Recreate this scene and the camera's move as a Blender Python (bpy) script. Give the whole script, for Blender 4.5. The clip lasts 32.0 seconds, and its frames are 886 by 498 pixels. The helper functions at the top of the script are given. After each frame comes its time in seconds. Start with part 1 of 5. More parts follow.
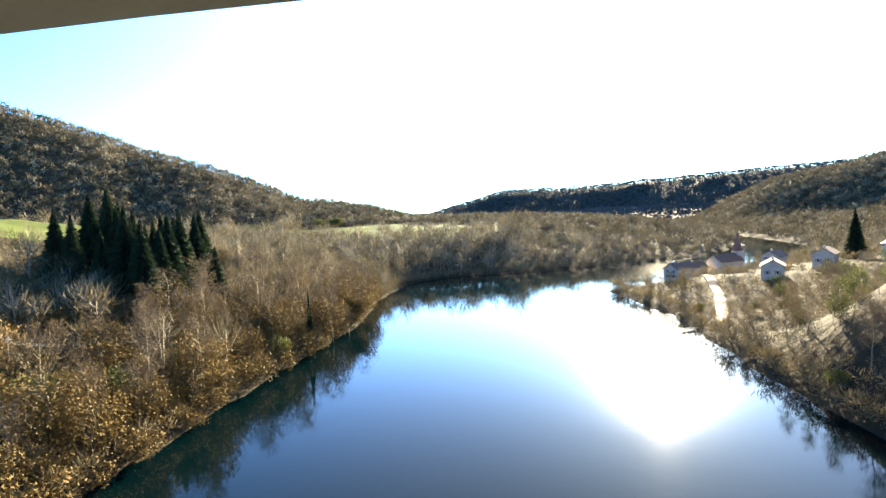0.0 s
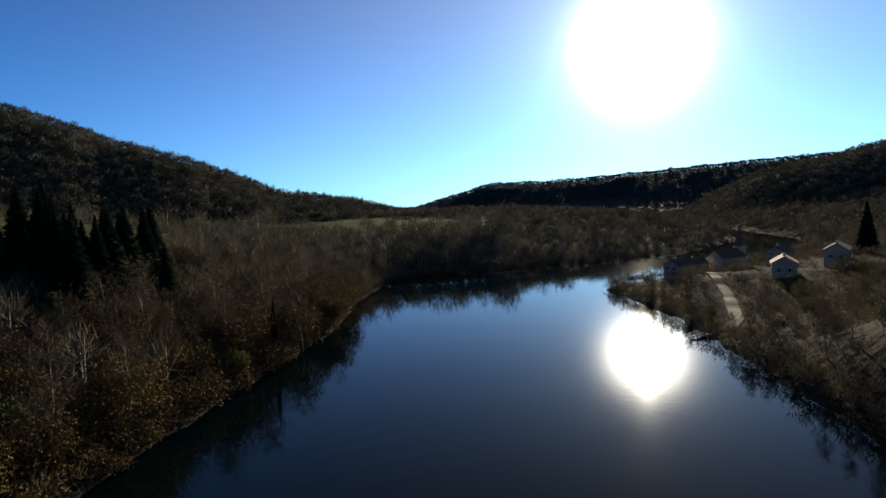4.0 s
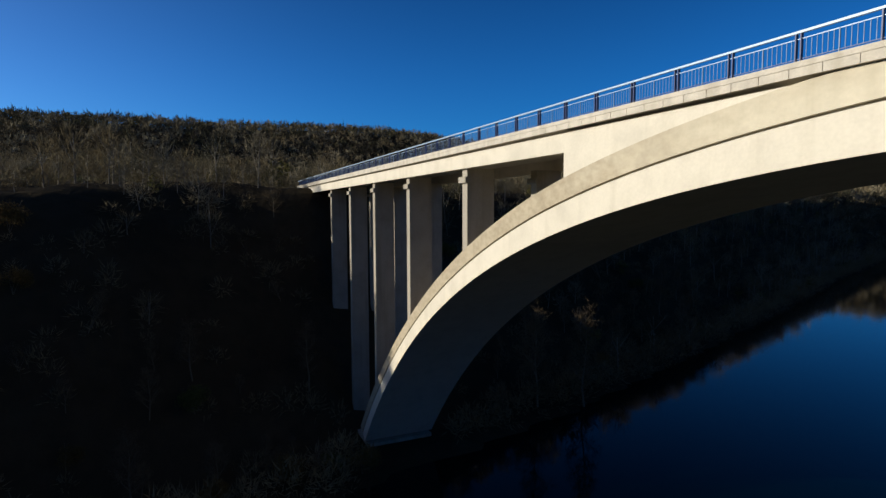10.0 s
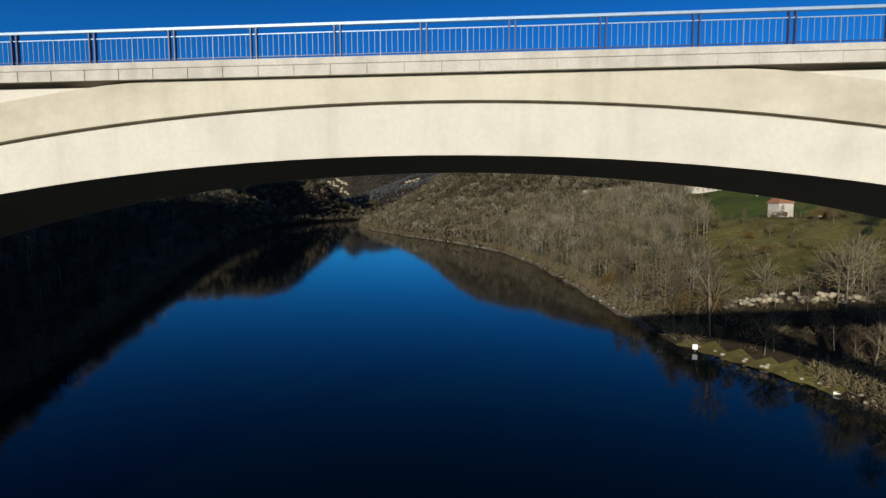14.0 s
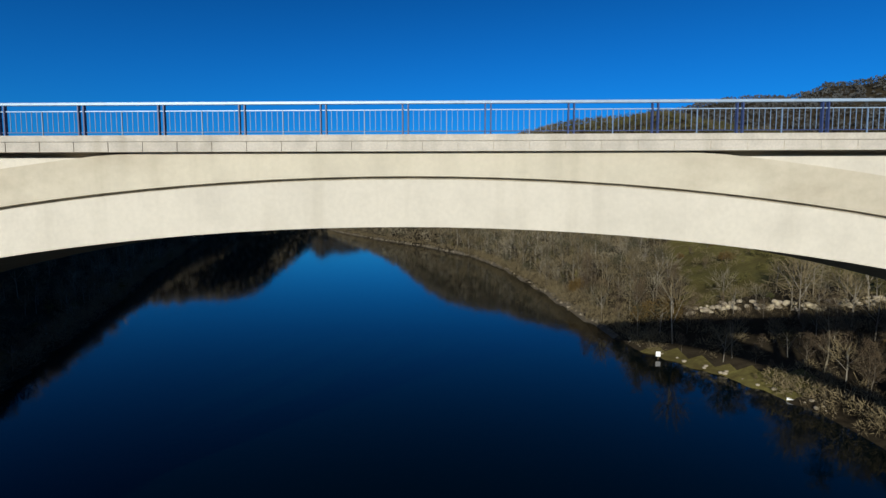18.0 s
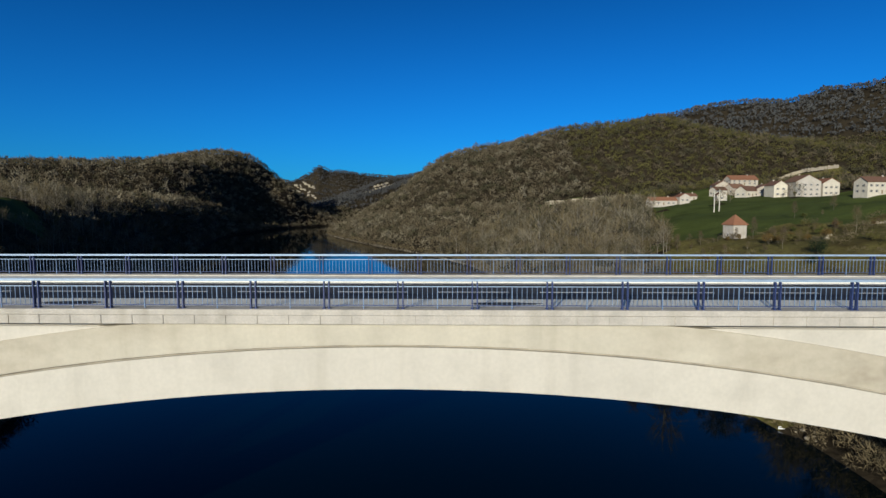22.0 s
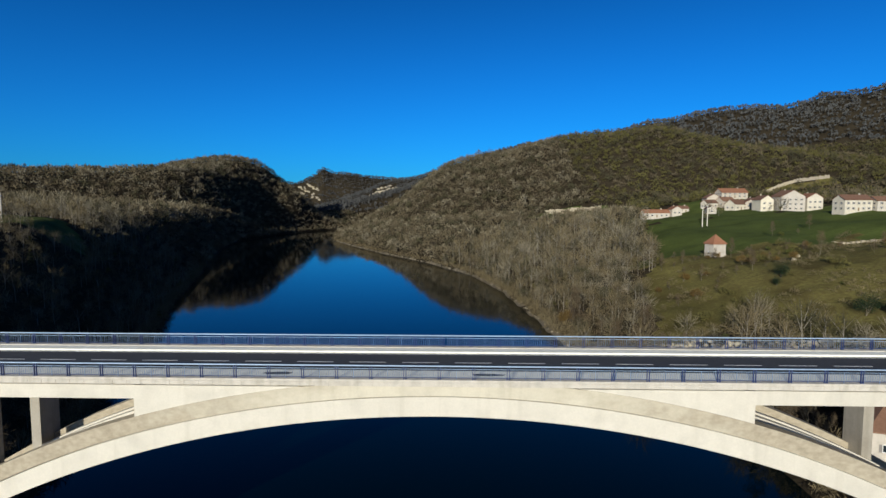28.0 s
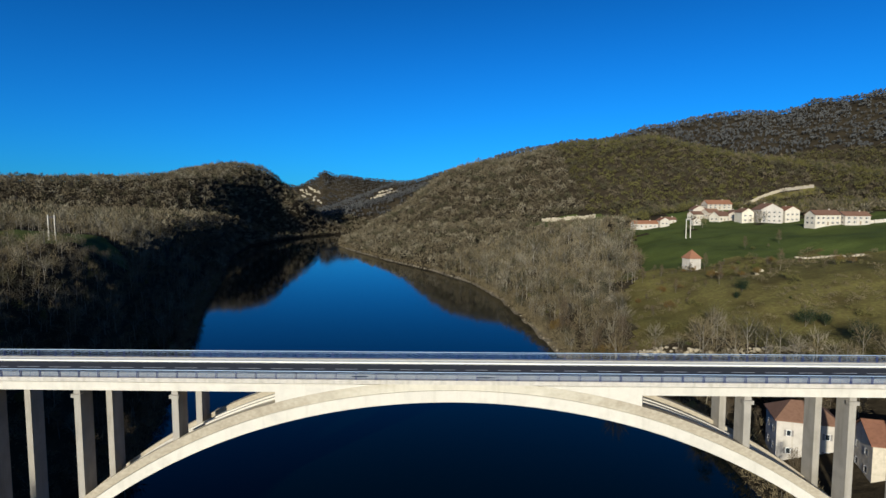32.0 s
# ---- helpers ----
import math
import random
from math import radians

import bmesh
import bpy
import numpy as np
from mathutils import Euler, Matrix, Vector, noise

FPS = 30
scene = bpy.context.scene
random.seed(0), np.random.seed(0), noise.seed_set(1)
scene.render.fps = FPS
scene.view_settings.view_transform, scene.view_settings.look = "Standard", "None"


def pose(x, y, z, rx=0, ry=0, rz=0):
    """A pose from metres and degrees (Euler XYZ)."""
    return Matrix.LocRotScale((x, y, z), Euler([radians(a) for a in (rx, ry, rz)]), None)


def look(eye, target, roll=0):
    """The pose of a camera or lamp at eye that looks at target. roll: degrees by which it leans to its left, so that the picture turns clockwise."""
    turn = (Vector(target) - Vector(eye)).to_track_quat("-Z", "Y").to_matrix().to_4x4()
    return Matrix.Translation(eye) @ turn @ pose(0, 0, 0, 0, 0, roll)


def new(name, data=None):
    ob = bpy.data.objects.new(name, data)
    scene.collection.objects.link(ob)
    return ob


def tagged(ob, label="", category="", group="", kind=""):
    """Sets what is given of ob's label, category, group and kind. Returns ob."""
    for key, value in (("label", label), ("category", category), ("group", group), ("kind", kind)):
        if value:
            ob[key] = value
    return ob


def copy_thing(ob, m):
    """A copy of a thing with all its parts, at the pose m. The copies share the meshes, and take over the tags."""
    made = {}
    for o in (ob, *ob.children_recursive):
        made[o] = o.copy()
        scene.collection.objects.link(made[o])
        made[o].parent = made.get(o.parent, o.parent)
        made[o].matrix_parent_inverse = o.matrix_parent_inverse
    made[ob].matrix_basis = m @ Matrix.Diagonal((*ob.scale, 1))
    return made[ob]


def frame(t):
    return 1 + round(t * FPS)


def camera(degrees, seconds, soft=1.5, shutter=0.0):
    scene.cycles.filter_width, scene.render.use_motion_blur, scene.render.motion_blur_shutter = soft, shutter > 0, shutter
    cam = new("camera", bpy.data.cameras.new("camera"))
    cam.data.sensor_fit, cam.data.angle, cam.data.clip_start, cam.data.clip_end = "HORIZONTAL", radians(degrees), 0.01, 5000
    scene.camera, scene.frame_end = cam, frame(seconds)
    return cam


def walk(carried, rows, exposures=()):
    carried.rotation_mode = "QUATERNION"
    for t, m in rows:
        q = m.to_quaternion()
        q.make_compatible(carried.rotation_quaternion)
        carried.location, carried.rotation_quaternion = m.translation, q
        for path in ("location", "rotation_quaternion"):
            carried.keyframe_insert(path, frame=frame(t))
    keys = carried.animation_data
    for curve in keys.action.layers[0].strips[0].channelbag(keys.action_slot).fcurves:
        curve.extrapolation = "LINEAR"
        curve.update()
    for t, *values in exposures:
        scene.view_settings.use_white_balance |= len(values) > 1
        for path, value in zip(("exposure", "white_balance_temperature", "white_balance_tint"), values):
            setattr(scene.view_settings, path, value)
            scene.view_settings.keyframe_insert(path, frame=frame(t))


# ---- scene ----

# ---- camera and its way: metres, water level at z = 0, the bridge along x ----
cam = camera(78.2, 32.0)
PATH = [
    (0, (2.831, 2.387, 24.749), (3.205, -7.593, 24.236), -2.75),
    (0.5, (2.874, -0.434, 24.626), (3.314, -10.411, 24.108), -2.66),
    (1, (3.012, -3.304, 24.650), (3.487, -13.279, 24.125), -2.70),
    (1.5, (3.035, -6.239, 24.623), (3.484, -16.215, 24.086), -2.72),
    (2, (2.899, -8.716, 24.666), (3.345, -18.691, 24.124), -2.69),
    (2.5, (2.885, -11.008, 24.659), (3.332, -20.983, 24.116), -2.66),
    (4.5, (2.852, -15.209, 24.810), (2.532, -25.181, 24.125), -3.10),
    (5, (2.768, -15.543, 24.655), (0.928, -25.346, 23.935), -3.20),
    (5.5, (2.683, -15.877, 24.501), (-0.556, -25.306, 23.743), -2.70),
    (6, (2.599, -16.211, 24.346), (-2.385, -24.840, 23.566), -1.60),
    (6.5, (2.514, -16.545, 24.191), (-4.268, -23.845, 23.409), -0.30),
    (7, (2.430, -16.879, 24.037), (-5.650, -22.724, 23.314), 0.00),
    (7.5, (2.346, -17.213, 23.882), (-6.648, -21.528, 23.171), 0.02),
    (8, (2.261, -17.547, 23.727), (-7.398, -20.046, 23.051), -0.42),
    (8.5, (2.177, -17.881, 23.573), (-7.764, -18.670, 22.828), -0.48),
    (9, (2.126, -18.085, 23.503), (-7.807, -17.206, 22.754), -0.31),
    (9.5, (2.075, -18.007, 23.602), (-7.585, -15.527, 22.863), -0.23),
    (10, (1.981, -17.769, 23.786), (-7.148, -13.754, 23.052), -0.20),
    (10.5, (1.945, -17.532, 23.938), (-6.481, -12.194, 23.214), -0.16),
    (11, (1.974, -17.330, 24.028), (-5.482, -10.704, 23.320), -0.08),
    (11.5, (1.997, -17.156, 24.064), (-4.275, -9.399, 23.370), -0.03),
    (12, (1.975, -16.906, 24.063), (-2.947, -8.228, 23.389), -0.05),
    (12.5, (1.870, -16.523, 24.074), (-1.747, -7.223, 23.418), -0.08),
    (13, (1.707, -16.108, 24.204), (-0.934, -6.491, 23.485), -0.28),
    (13.5, (1.947, -15.885, 24.160), (-0.263, -6.163, 23.388), -0.17),
    (14, (1.858, -15.695, 24.300), (1.026, -5.764, 23.468), -0.24),
    (14.5, (1.675, -15.909, 24.198), (1.442, -5.947, 23.361), -0.01),
    (16.5, (1.551, -16.162, 25.199), (1.274, -6.201, 24.371), 0.03),
    (17, (1.550, -16.331, 25.772), (1.271, -6.369, 24.947), 0.04),
    (17.5, (1.560, -16.496, 26.179), (1.293, -6.534, 25.359), -0.05),
    (18, (1.590, -16.581, 26.389), (1.322, -6.618, 25.579), -0.02),
    (18.5, (1.630, -16.720, 27.026), (1.345, -6.758, 26.209), 0.00),
    (19, (1.644, -16.882, 27.670), (1.371, -6.920, 26.845), 0.04),
    (19.5, (1.618, -17.163, 28.319), (1.341, -7.198, 27.527), -0.18),
    (20, (1.730, -17.266, 29.080), (1.456, -7.301, 28.287), -0.24),
    (20.5, (1.919, -17.236, 29.790), (1.653, -7.272, 28.994), -0.13),
    (21, (1.930, -17.424, 30.504), (1.670, -7.458, 29.718), -0.23),
    (21.5, (1.923, -17.601, 31.189), (1.660, -7.635, 30.401), -0.26),
    (22, (1.905, -17.945, 31.958), (1.648, -7.979, 31.169), -0.09),
    (22.5, (1.907, -18.479, 32.742), (1.646, -8.514, 31.955), -0.20),
    (23, (1.892, -19.161, 33.480), (1.628, -9.196, 32.687), -0.08),
    (23.5, (1.852, -20.279, 34.225), (1.588, -10.315, 33.420), -0.10),
    (24, (1.863, -21.596, 34.927), (1.602, -11.632, 34.118), -0.15),
    (24.5, (1.893, -22.961, 35.564), (1.631, -12.997, 34.753), -0.13),
    (25, (1.806, -24.822, 36.348), (1.540, -14.858, 35.547), -0.15),
    (25.5, (1.692, -27.226, 37.306), (1.425, -17.262, 36.499), -0.16),
    (27.5, (1.453, -36.225, 40.378), (1.166, -26.262, 39.579), -0.10),
    (28, (1.451, -38.491, 41.049), (1.148, -28.526, 40.262), 0.00),
    (28.5, (1.171, -41.230, 42.147), (0.873, -31.264, 41.367), -0.00),
    (29, (1.052, -44.187, 43.083), (0.750, -34.221, 42.319), 0.05),
    (29.5, (0.984, -47.011, 44.304), (0.672, -37.045, 43.544), -0.00),
    (30, (0.888, -50.371, 45.203), (0.575, -40.404, 44.450), -0.00),
    (30.5, (0.717, -53.737, 46.552), (0.401, -43.771, 45.793), 0.02),
    (31, (0.528, -57.594, 47.733), (0.218, -47.628, 46.966), 0.01),
    (31.5, (0.516, -61.424, 48.760), (0.210, -51.458, 47.994), 0.02),
    (32, (0.267, -65.519, 49.820), (-0.031, -55.553, 49.048), -0.03),
]
EXPOSURES = [  # seconds, stops, kelvin, tint
    (0.0, 3.5, 8200, 3), (0.5, 2.75, 8000, 3), (1.0, 2.05, 7800, 3), (1.5, 1.6, 7700, 4), (2.0, 1.15, 7600, 5), (2.5, 0.9, 7400, 5),
    (4.5, 0.0, 7200, 6), (5.5, -0.35, 7000, 6), (7.0, -0.3, 7000, 6), (8.0, 0.0, 7200, 6), (9.0, 0.12, 7000, 6), (10.0, 0.1, 6700, 6),
    (12.0, 0.05, 6500, 7), (14.0, 0.0, 6300, 6), (17.0, -0.1, 6150, 5), (22.0, -0.12, 6150, 5), (25.0, -0.05, 6150, 5), (28.0, 0.1, 6150, 5), (32.0, 0.25, 6150, 5),
]
walk(cam, [(t, look(eye, target, roll)) for t, eye, target, roll in PATH], EXPOSURES)

# ---- daylight: low winter sun from the south-south-west ----
SUN_EL, SUN_AZ = 15.0, 199.5          # degrees; azimuth clockwise from +y
SUN_DIR = Vector((math.sin(radians(SUN_AZ)) * math.cos(radians(SUN_EL)),
                  math.cos(radians(SUN_AZ)) * math.cos(radians(SUN_EL)), math.sin(radians(SUN_EL))))
world = bpy.data.worlds.new("sky")
scene.world = world
world.use_nodes = True
wn, wl = world.node_tree.nodes, world.node_tree.links
wn.clear()
sky = wn.new("ShaderNodeTexSky")
sky.sky_type, sky.sun_disc = "NISHITA", False
sky.sun_elevation, sky.sun_rotation = radians(SUN_EL), radians(SUN_AZ)
sky.altitude, sky.air_density, sky.dust_density, sky.ozone_density = 300, 1.0, 0.25, 4.0
hue = wn.new("ShaderNodeMix")          # the deep blue of a clear, dry winter sky
hue.data_type, hue.blend_type = "RGBA", "MULTIPLY"
hue.inputs[0].default_value = 1.0
hue.inputs[7].default_value = (0.15, 0.97, 1.95, 1)
wl.new(sky.outputs[0], hue.inputs[6])
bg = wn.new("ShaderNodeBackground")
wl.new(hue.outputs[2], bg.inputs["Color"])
# the bright aureole of haze round the sun
tc = wn.new("ShaderNodeTexCoord")
dot = wn.new("ShaderNodeVectorMath")
dot.operation = "DOT_PRODUCT"
dot.inputs[1].default_value = SUN_DIR
wl.new(tc.outputs["Generated"], dot.inputs[0])


def wmath(op, a, b):
    n = wn.new("ShaderNodeMath")
    n.operation = op
    for i, v in enumerate((a, b)):
        if isinstance(v, (int, float)):
            n.inputs[i].default_value = v
        else:
            wl.new(v, n.inputs[i])
    return n.outputs[0]


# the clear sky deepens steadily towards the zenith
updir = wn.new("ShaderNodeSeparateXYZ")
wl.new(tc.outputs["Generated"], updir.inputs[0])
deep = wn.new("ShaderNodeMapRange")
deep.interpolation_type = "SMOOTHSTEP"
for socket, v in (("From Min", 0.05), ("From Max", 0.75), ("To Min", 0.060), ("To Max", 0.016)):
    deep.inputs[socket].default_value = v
pos = wmath("MAXIMUM", dot.outputs["Value"], 0.0)
glow = wmath("ADD", wmath("MULTIPLY", wmath("POWER", pos, 900.0), 22.0), wmath("MULTIPLY", wmath("POWER", pos, 60.0), 0.28))
glow = wmath("ADD", glow, wmath("MULTIPLY", wmath("POWER", pos, 300.0), 1.6))
glow = wmath("ADD", glow, wmath("MULTIPLY", wmath("POWER", pos, 8.0), 0.13))
glow = wmath("ADD", glow, wmath("MULTIPLY", wmath("POWER", pos, 3.0), 0.025))
half = wmath("MULTIPLY", wmath("ADD", dot.outputs["Value"], 1.0), 0.5)
low = wmath("POWER", wmath("SUBTRACT", 1.0, wmath("ABSOLUTE", updir.outputs["Z"], 0.0)), 9.0)
glow = wmath("ADD", glow, wmath("MULTIPLY", wmath("POWER", half, 6.0), 0.07))
glow = wmath("ADD", glow, wmath("MULTIPLY", wmath("MULTIPLY", wmath("POWER", half, 5.0), low), 0.42))
bg2 = wn.new("ShaderNodeBackground")
bg2.inputs["Color"].default_value = (1.0, 0.96, 0.90, 1)
wl.new(glow, bg2.inputs["Strength"])
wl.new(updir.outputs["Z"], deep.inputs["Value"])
side = wn.new("ShaderNodeMapRange")
side.interpolation_type = "SMOOTHSTEP"
for socket, v in (("From Min", 0.3), ("From Max", 0.72), ("To Min", 1.0), ("To Max", 1.15)):
    side.inputs[socket].default_value = v
wl.new(wmath("MULTIPLY", wmath("ADD", dot.outputs["Value"], 1.0), 0.5), side.inputs["Value"])
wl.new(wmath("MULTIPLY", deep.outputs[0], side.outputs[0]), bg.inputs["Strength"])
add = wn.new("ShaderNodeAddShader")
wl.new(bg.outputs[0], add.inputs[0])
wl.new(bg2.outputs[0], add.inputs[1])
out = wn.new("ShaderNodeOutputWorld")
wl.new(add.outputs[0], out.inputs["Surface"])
sun = new("sun", bpy.data.lights.new("sun", "SUN"))
sun.data.energy, sun.data.angle, sun.data.color = 5.0, radians(0.53), (1.0, 0.92, 0.80)
sun.matrix_world = look(SUN_DIR * 100, (0, 0, 0))

# ---- materials ----


def material(name, color, rough=0.8, spec=0.3, metal=0.0, scale=1.0, vary=0.25, bump=0.2, dark=None, rnd=0.0, island=0.0, stain=0.0, streak=0.0, detail=6, thin=0.0, panel=0.0, aged=None):
    """A surface with grain and broad stains. vary: depth of the colour change; rnd, island: change from object to object and piece to piece."""
    m = bpy.data.materials.new(name)
    m.use_nodes = True
    n, l = m.node_tree.nodes, m.node_tree.links
    b = n["Principled BSDF"]
    b.inputs["Roughness"].default_value, b.inputs["Metallic"].default_value = rough, metal
    b.inputs["Specular IOR Level"].default_value = spec
    geo = n.new("ShaderNodeNewGeometry")
    dark = dark or tuple(c * 0.55 for c in color)

    def tex(sc, det, stretch=None):
        t = n.new("ShaderNodeTexNoise")
        t.inputs["Scale"].default_value, t.inputs["Detail"].default_value = sc, det
        if stretch:
            mp = n.new("ShaderNodeMapping")
            mp.inputs["Scale"].default_value = stretch
            l.new(geo.outputs["Position"], mp.inputs["Vector"])
            l.new(mp.outputs[0], t.inputs["Vector"])
        else:
            l.new(geo.outputs["Position"], t.inputs["Vector"])
        return t.outputs["Fac"]

    def mix(fac, a, c, blend="MIX"):
        x = n.new("ShaderNodeMix")
        x.data_type, x.blend_type = "RGBA", blend
        for s, v in ((x.inputs[0], fac), (x.inputs[6], a), (x.inputs[7], c)):
            if isinstance(v, (int, float)):
                s.default_value = v
            elif isinstance(v, tuple):
                s.default_value = (*v, 1)
            else:
                l.new(v, s)
        return x.outputs[2]

    def ramp(v, lo, hi, top=1.0):
        r = n.new("ShaderNodeMapRange")
        r.inputs["From Min"].default_value, r.inputs["From Max"].default_value = lo, hi
        r.inputs["To Max"].default_value = top
        l.new(v, r.inputs["Value"])
        return r.outputs[0]

    fine, broad = tex(9.0 * scale, detail), tex(0.9 * scale, 3)
    col = mix(ramp(fine, 0.3, 0.7, vary), color, dark)
    col = mix(ramp(broad, 0.45, 0.75, vary * 1.2), col, tuple(c * 0.7 for c in dark))
    if stain:
        col = mix(ramp(tex(0.23 * scale, 4), 0.5, 0.72, stain), col, tuple(c * 0.6 for c in color))
    if streak:
        col = mix(ramp(tex(1.0, 4, (1.3, 1.3, 0.12)), 0.52, 0.75, streak), col, (color[0] * 0.5, color[1] * 0.48, color[2] * 0.42))
    if panel:                      # bays cast one after another differ a little in tone
        cells, sn, wh = n.new("ShaderNodeSeparateXYZ"), n.new("ShaderNodeMath"), n.new("ShaderNodeTexWhiteNoise")
        wh.noise_dimensions = "1D"
        sn.operation = "SNAP"
        sn.inputs[1].default_value = 2.85
        l.new(geo.outputs["Position"], cells.inputs[0])
        l.new(cells.outputs["X"], sn.inputs[0])
        l.new(sn.outputs[0], wh.inputs["W"])
        col = mix(ramp(wh.outputs["Value"], 0.3, 1, panel), col, tuple(c * 0.72 for c in color))
    if aged:                       # lichen and soot, patchy, thicker along the lower reaches of the arch
        sep, ab, ad = n.new("ShaderNodeSeparateXYZ"), n.new("ShaderNodeMath"), n.new("ShaderNodeMath")
        ab.operation, ad.operation = "ABSOLUTE", "MULTIPLY_ADD"
        l.new(geo.outputs["Position"], sep.inputs[0])
        l.new(sep.outputs["X"], ab.inputs[0])
        l.new(tex(0.5, 6, (1, 1, 2.2)), ad.inputs[0])
        ad.inputs[1].default_value = 22.0
        l.new(ab.outputs[0], ad.inputs[2])
        col = mix(ramp(ad.outputs[0], aged[0] + 8, aged[1] + 8, 0.8), col, mix(ramp(tex(2.2, 5, (1, 1, 1.6)), 0.35, 0.7), (0.37, 0.31, 0.22), (0.24, 0.195, 0.13)))
    for amount, sock in ((rnd, None), (island, geo.outputs["Random Per Island"])):
        if amount:
            if sock is None:
                sock = n.new("ShaderNodeObjectInfo").outputs["Random"]
            col = mix(ramp(sock, 0, 1, amount), col, tuple(min(1, c * 1.7) for c in color[:2]) + (color[2] * 1.3,))
            col = mix(ramp(sock, 1, 0.3, amount), col, tuple(c * 0.5 for c in color))
    l.new(col, b.inputs["Base Color"])
    if thin:                       # light passes through leaves and thin twigs
        tr, ms = n.new("ShaderNodeBsdfTranslucent"), n.new("ShaderNodeMixShader")
        l.new(col, tr.inputs["Color"])
        ms.inputs[0].default_value = thin
        l.new(b.outputs[0], ms.inputs[1])
        l.new(tr.outputs[0], ms.inputs[2])
        l.new(ms.outputs[0], n["Material Output"].inputs["Surface"])
    if bump:
        bp = n.new("ShaderNodeBump")
        bp.inputs["Strength"].default_value, bp.inputs["Distance"].default_value = bump, 0.05 / scale
        l.new(fine, bp.inputs["Height"])
        l.new(bp.outputs[0], b.inputs["Normal"])
    return m


CONCRETE = material("pale_concrete", (0.60, 0.55, 0.455), 0.85, 0.25, scale=0.8, vary=0.16, stain=0.25, streak=0.22, bump=0.12, panel=0.16)
OLD_CONCRETE = material("weathered_concrete", (0.45, 0.40, 0.31), 0.9, 0.2, scale=1.1, vary=0.5, stain=0.5, streak=0.5, bump=0.25)
KERB = material("kerb_concrete", (0.56, 0.51, 0.43), 0.88, 0.25, scale=1.6, vary=0.35, streak=0.5, stain=0.3)
PIER = material("pier_concrete", (0.34, 0.305, 0.25), 0.9, 0.2, scale=0.7, vary=0.25, streak=0.5, stain=0.3)
BAND = material("stained_concrete_band", (0.57, 0.515, 0.40), 0.88, 0.2, scale=0.9, vary=0.16, stain=0.25, streak=0.25, bump=0.12, aged=(9.0, 26.0))
WALKWAY = material("walkway_concrete", (0.90, 0.865, 0.74), 0.85, 0.3, scale=2, vary=0.2, stain=0.3)
ASPHALT = material("asphalt", (0.055, 0.055, 0.058), 0.85, 0.3, scale=4, vary=0.3, stain=0.3)
PAINT = material("road_paint", (0.7, 0.7, 0.68), 0.7, 0.3, scale=6, vary=0.3)
STEEL = material("dark_blue_steel", (0.032, 0.052, 0.150), 0.5, 0.5, scale=4, vary=0.3)
TOPRAIL = material("pale_aluminium_rail", (0.36, 0.46, 0.58), 0.5, 0.5, metal=0.2, scale=4, vary=0.2)


def water_material():
    m = bpy.data.materials.new("lake_water")
    m.use_nodes = True
    n, l = m.node_tree.nodes, m.node_tree.links
    b = n["Principled BSDF"]
    b.inputs["Base Color"].default_value = (0.0001, 0.0034, 0.0042, 1)
    b.inputs["Roughness"].default_value = 0.045
    b.inputs["IOR"].default_value = 1.333
    b.inputs["Specular IOR Level"].default_value = 0.22
    geo = n.new("ShaderNodeNewGeometry")
    last = None
    for sc, st, dist in ((0.10, 0.008, 1.0), (0.9, 0.04, 0.1), (5.0, 0.03, 0.02)):
        t = n.new("ShaderNodeTexNoise")
        t.inputs["Scale"].default_value, t.inputs["Detail"].default_value = sc, 3
        l.new(geo.outputs["Position"], t.inputs["Vector"])
        bp = n.new("ShaderNodeBump")
        bp.inputs["Strength"].default_value, bp.inputs["Distance"].default_value = st, dist
        l.new(t.outputs["Fac"], bp.inputs["Height"])
        if last:
            l.new(last, bp.inputs["Normal"])
        last = bp.outputs[0]
    l.new(last, b.inputs["Normal"])
    return m


WATER = water_material()
BALUSTER = material("blue_grey_steel", (0.17, 0.25, 0.38), 0.5, 0.4, scale=4, vary=0.2)

# ---- mesh helpers ----


def mesh_object(name, bm, mats, parent=None, smooth=False):
    me = bpy.data.meshes.new(name)
    bm.to_mesh(me)
    bm.free()
    for mt in mats if isinstance(mats, (list, tuple)) else [mats]:
        me.materials.append(mt)
    if smooth:
        me.shade_smooth()
    ob = new(name, me)
    if parent:
        ob.parent = parent
    return ob


def part(name, bm, mat, parent, label="", smooth=False):
    return tagged(mesh_object(name, bm, mat, parent, smooth), label)


def array_mesh(name, verts, tris, mats, smooth=False, index=None):
    """A mesh from numpy arrays of vertices and triangles."""
    me = bpy.data.meshes.new(name)
    verts, tris = np.asarray(verts, np.float32), np.asarray(tris, np.int32)
    k = tris.shape[1]
    me.vertices.add(len(verts))
    me.vertices.foreach_set("co", verts.ravel())
    me.loops.add(tris.size)
    me.loops.foreach_set("vertex_index", tris.ravel())
    me.polygons.add(len(tris))
    me.polygons.foreach_set("loop_start", np.arange(0, tris.size, k, dtype=np.int32))
    if index is not None:
        me.polygons.foreach_set("material_index", np.asarray(index, np.int32))
    if smooth:
        me.polygons.foreach_set("use_smooth", np.ones(len(tris), bool))
    for mt in mats if isinstance(mats, (list, tuple)) else [mats]:
        me.materials.append(mt)
    me.update(calc_edges=True)
    me.validate()
    return me


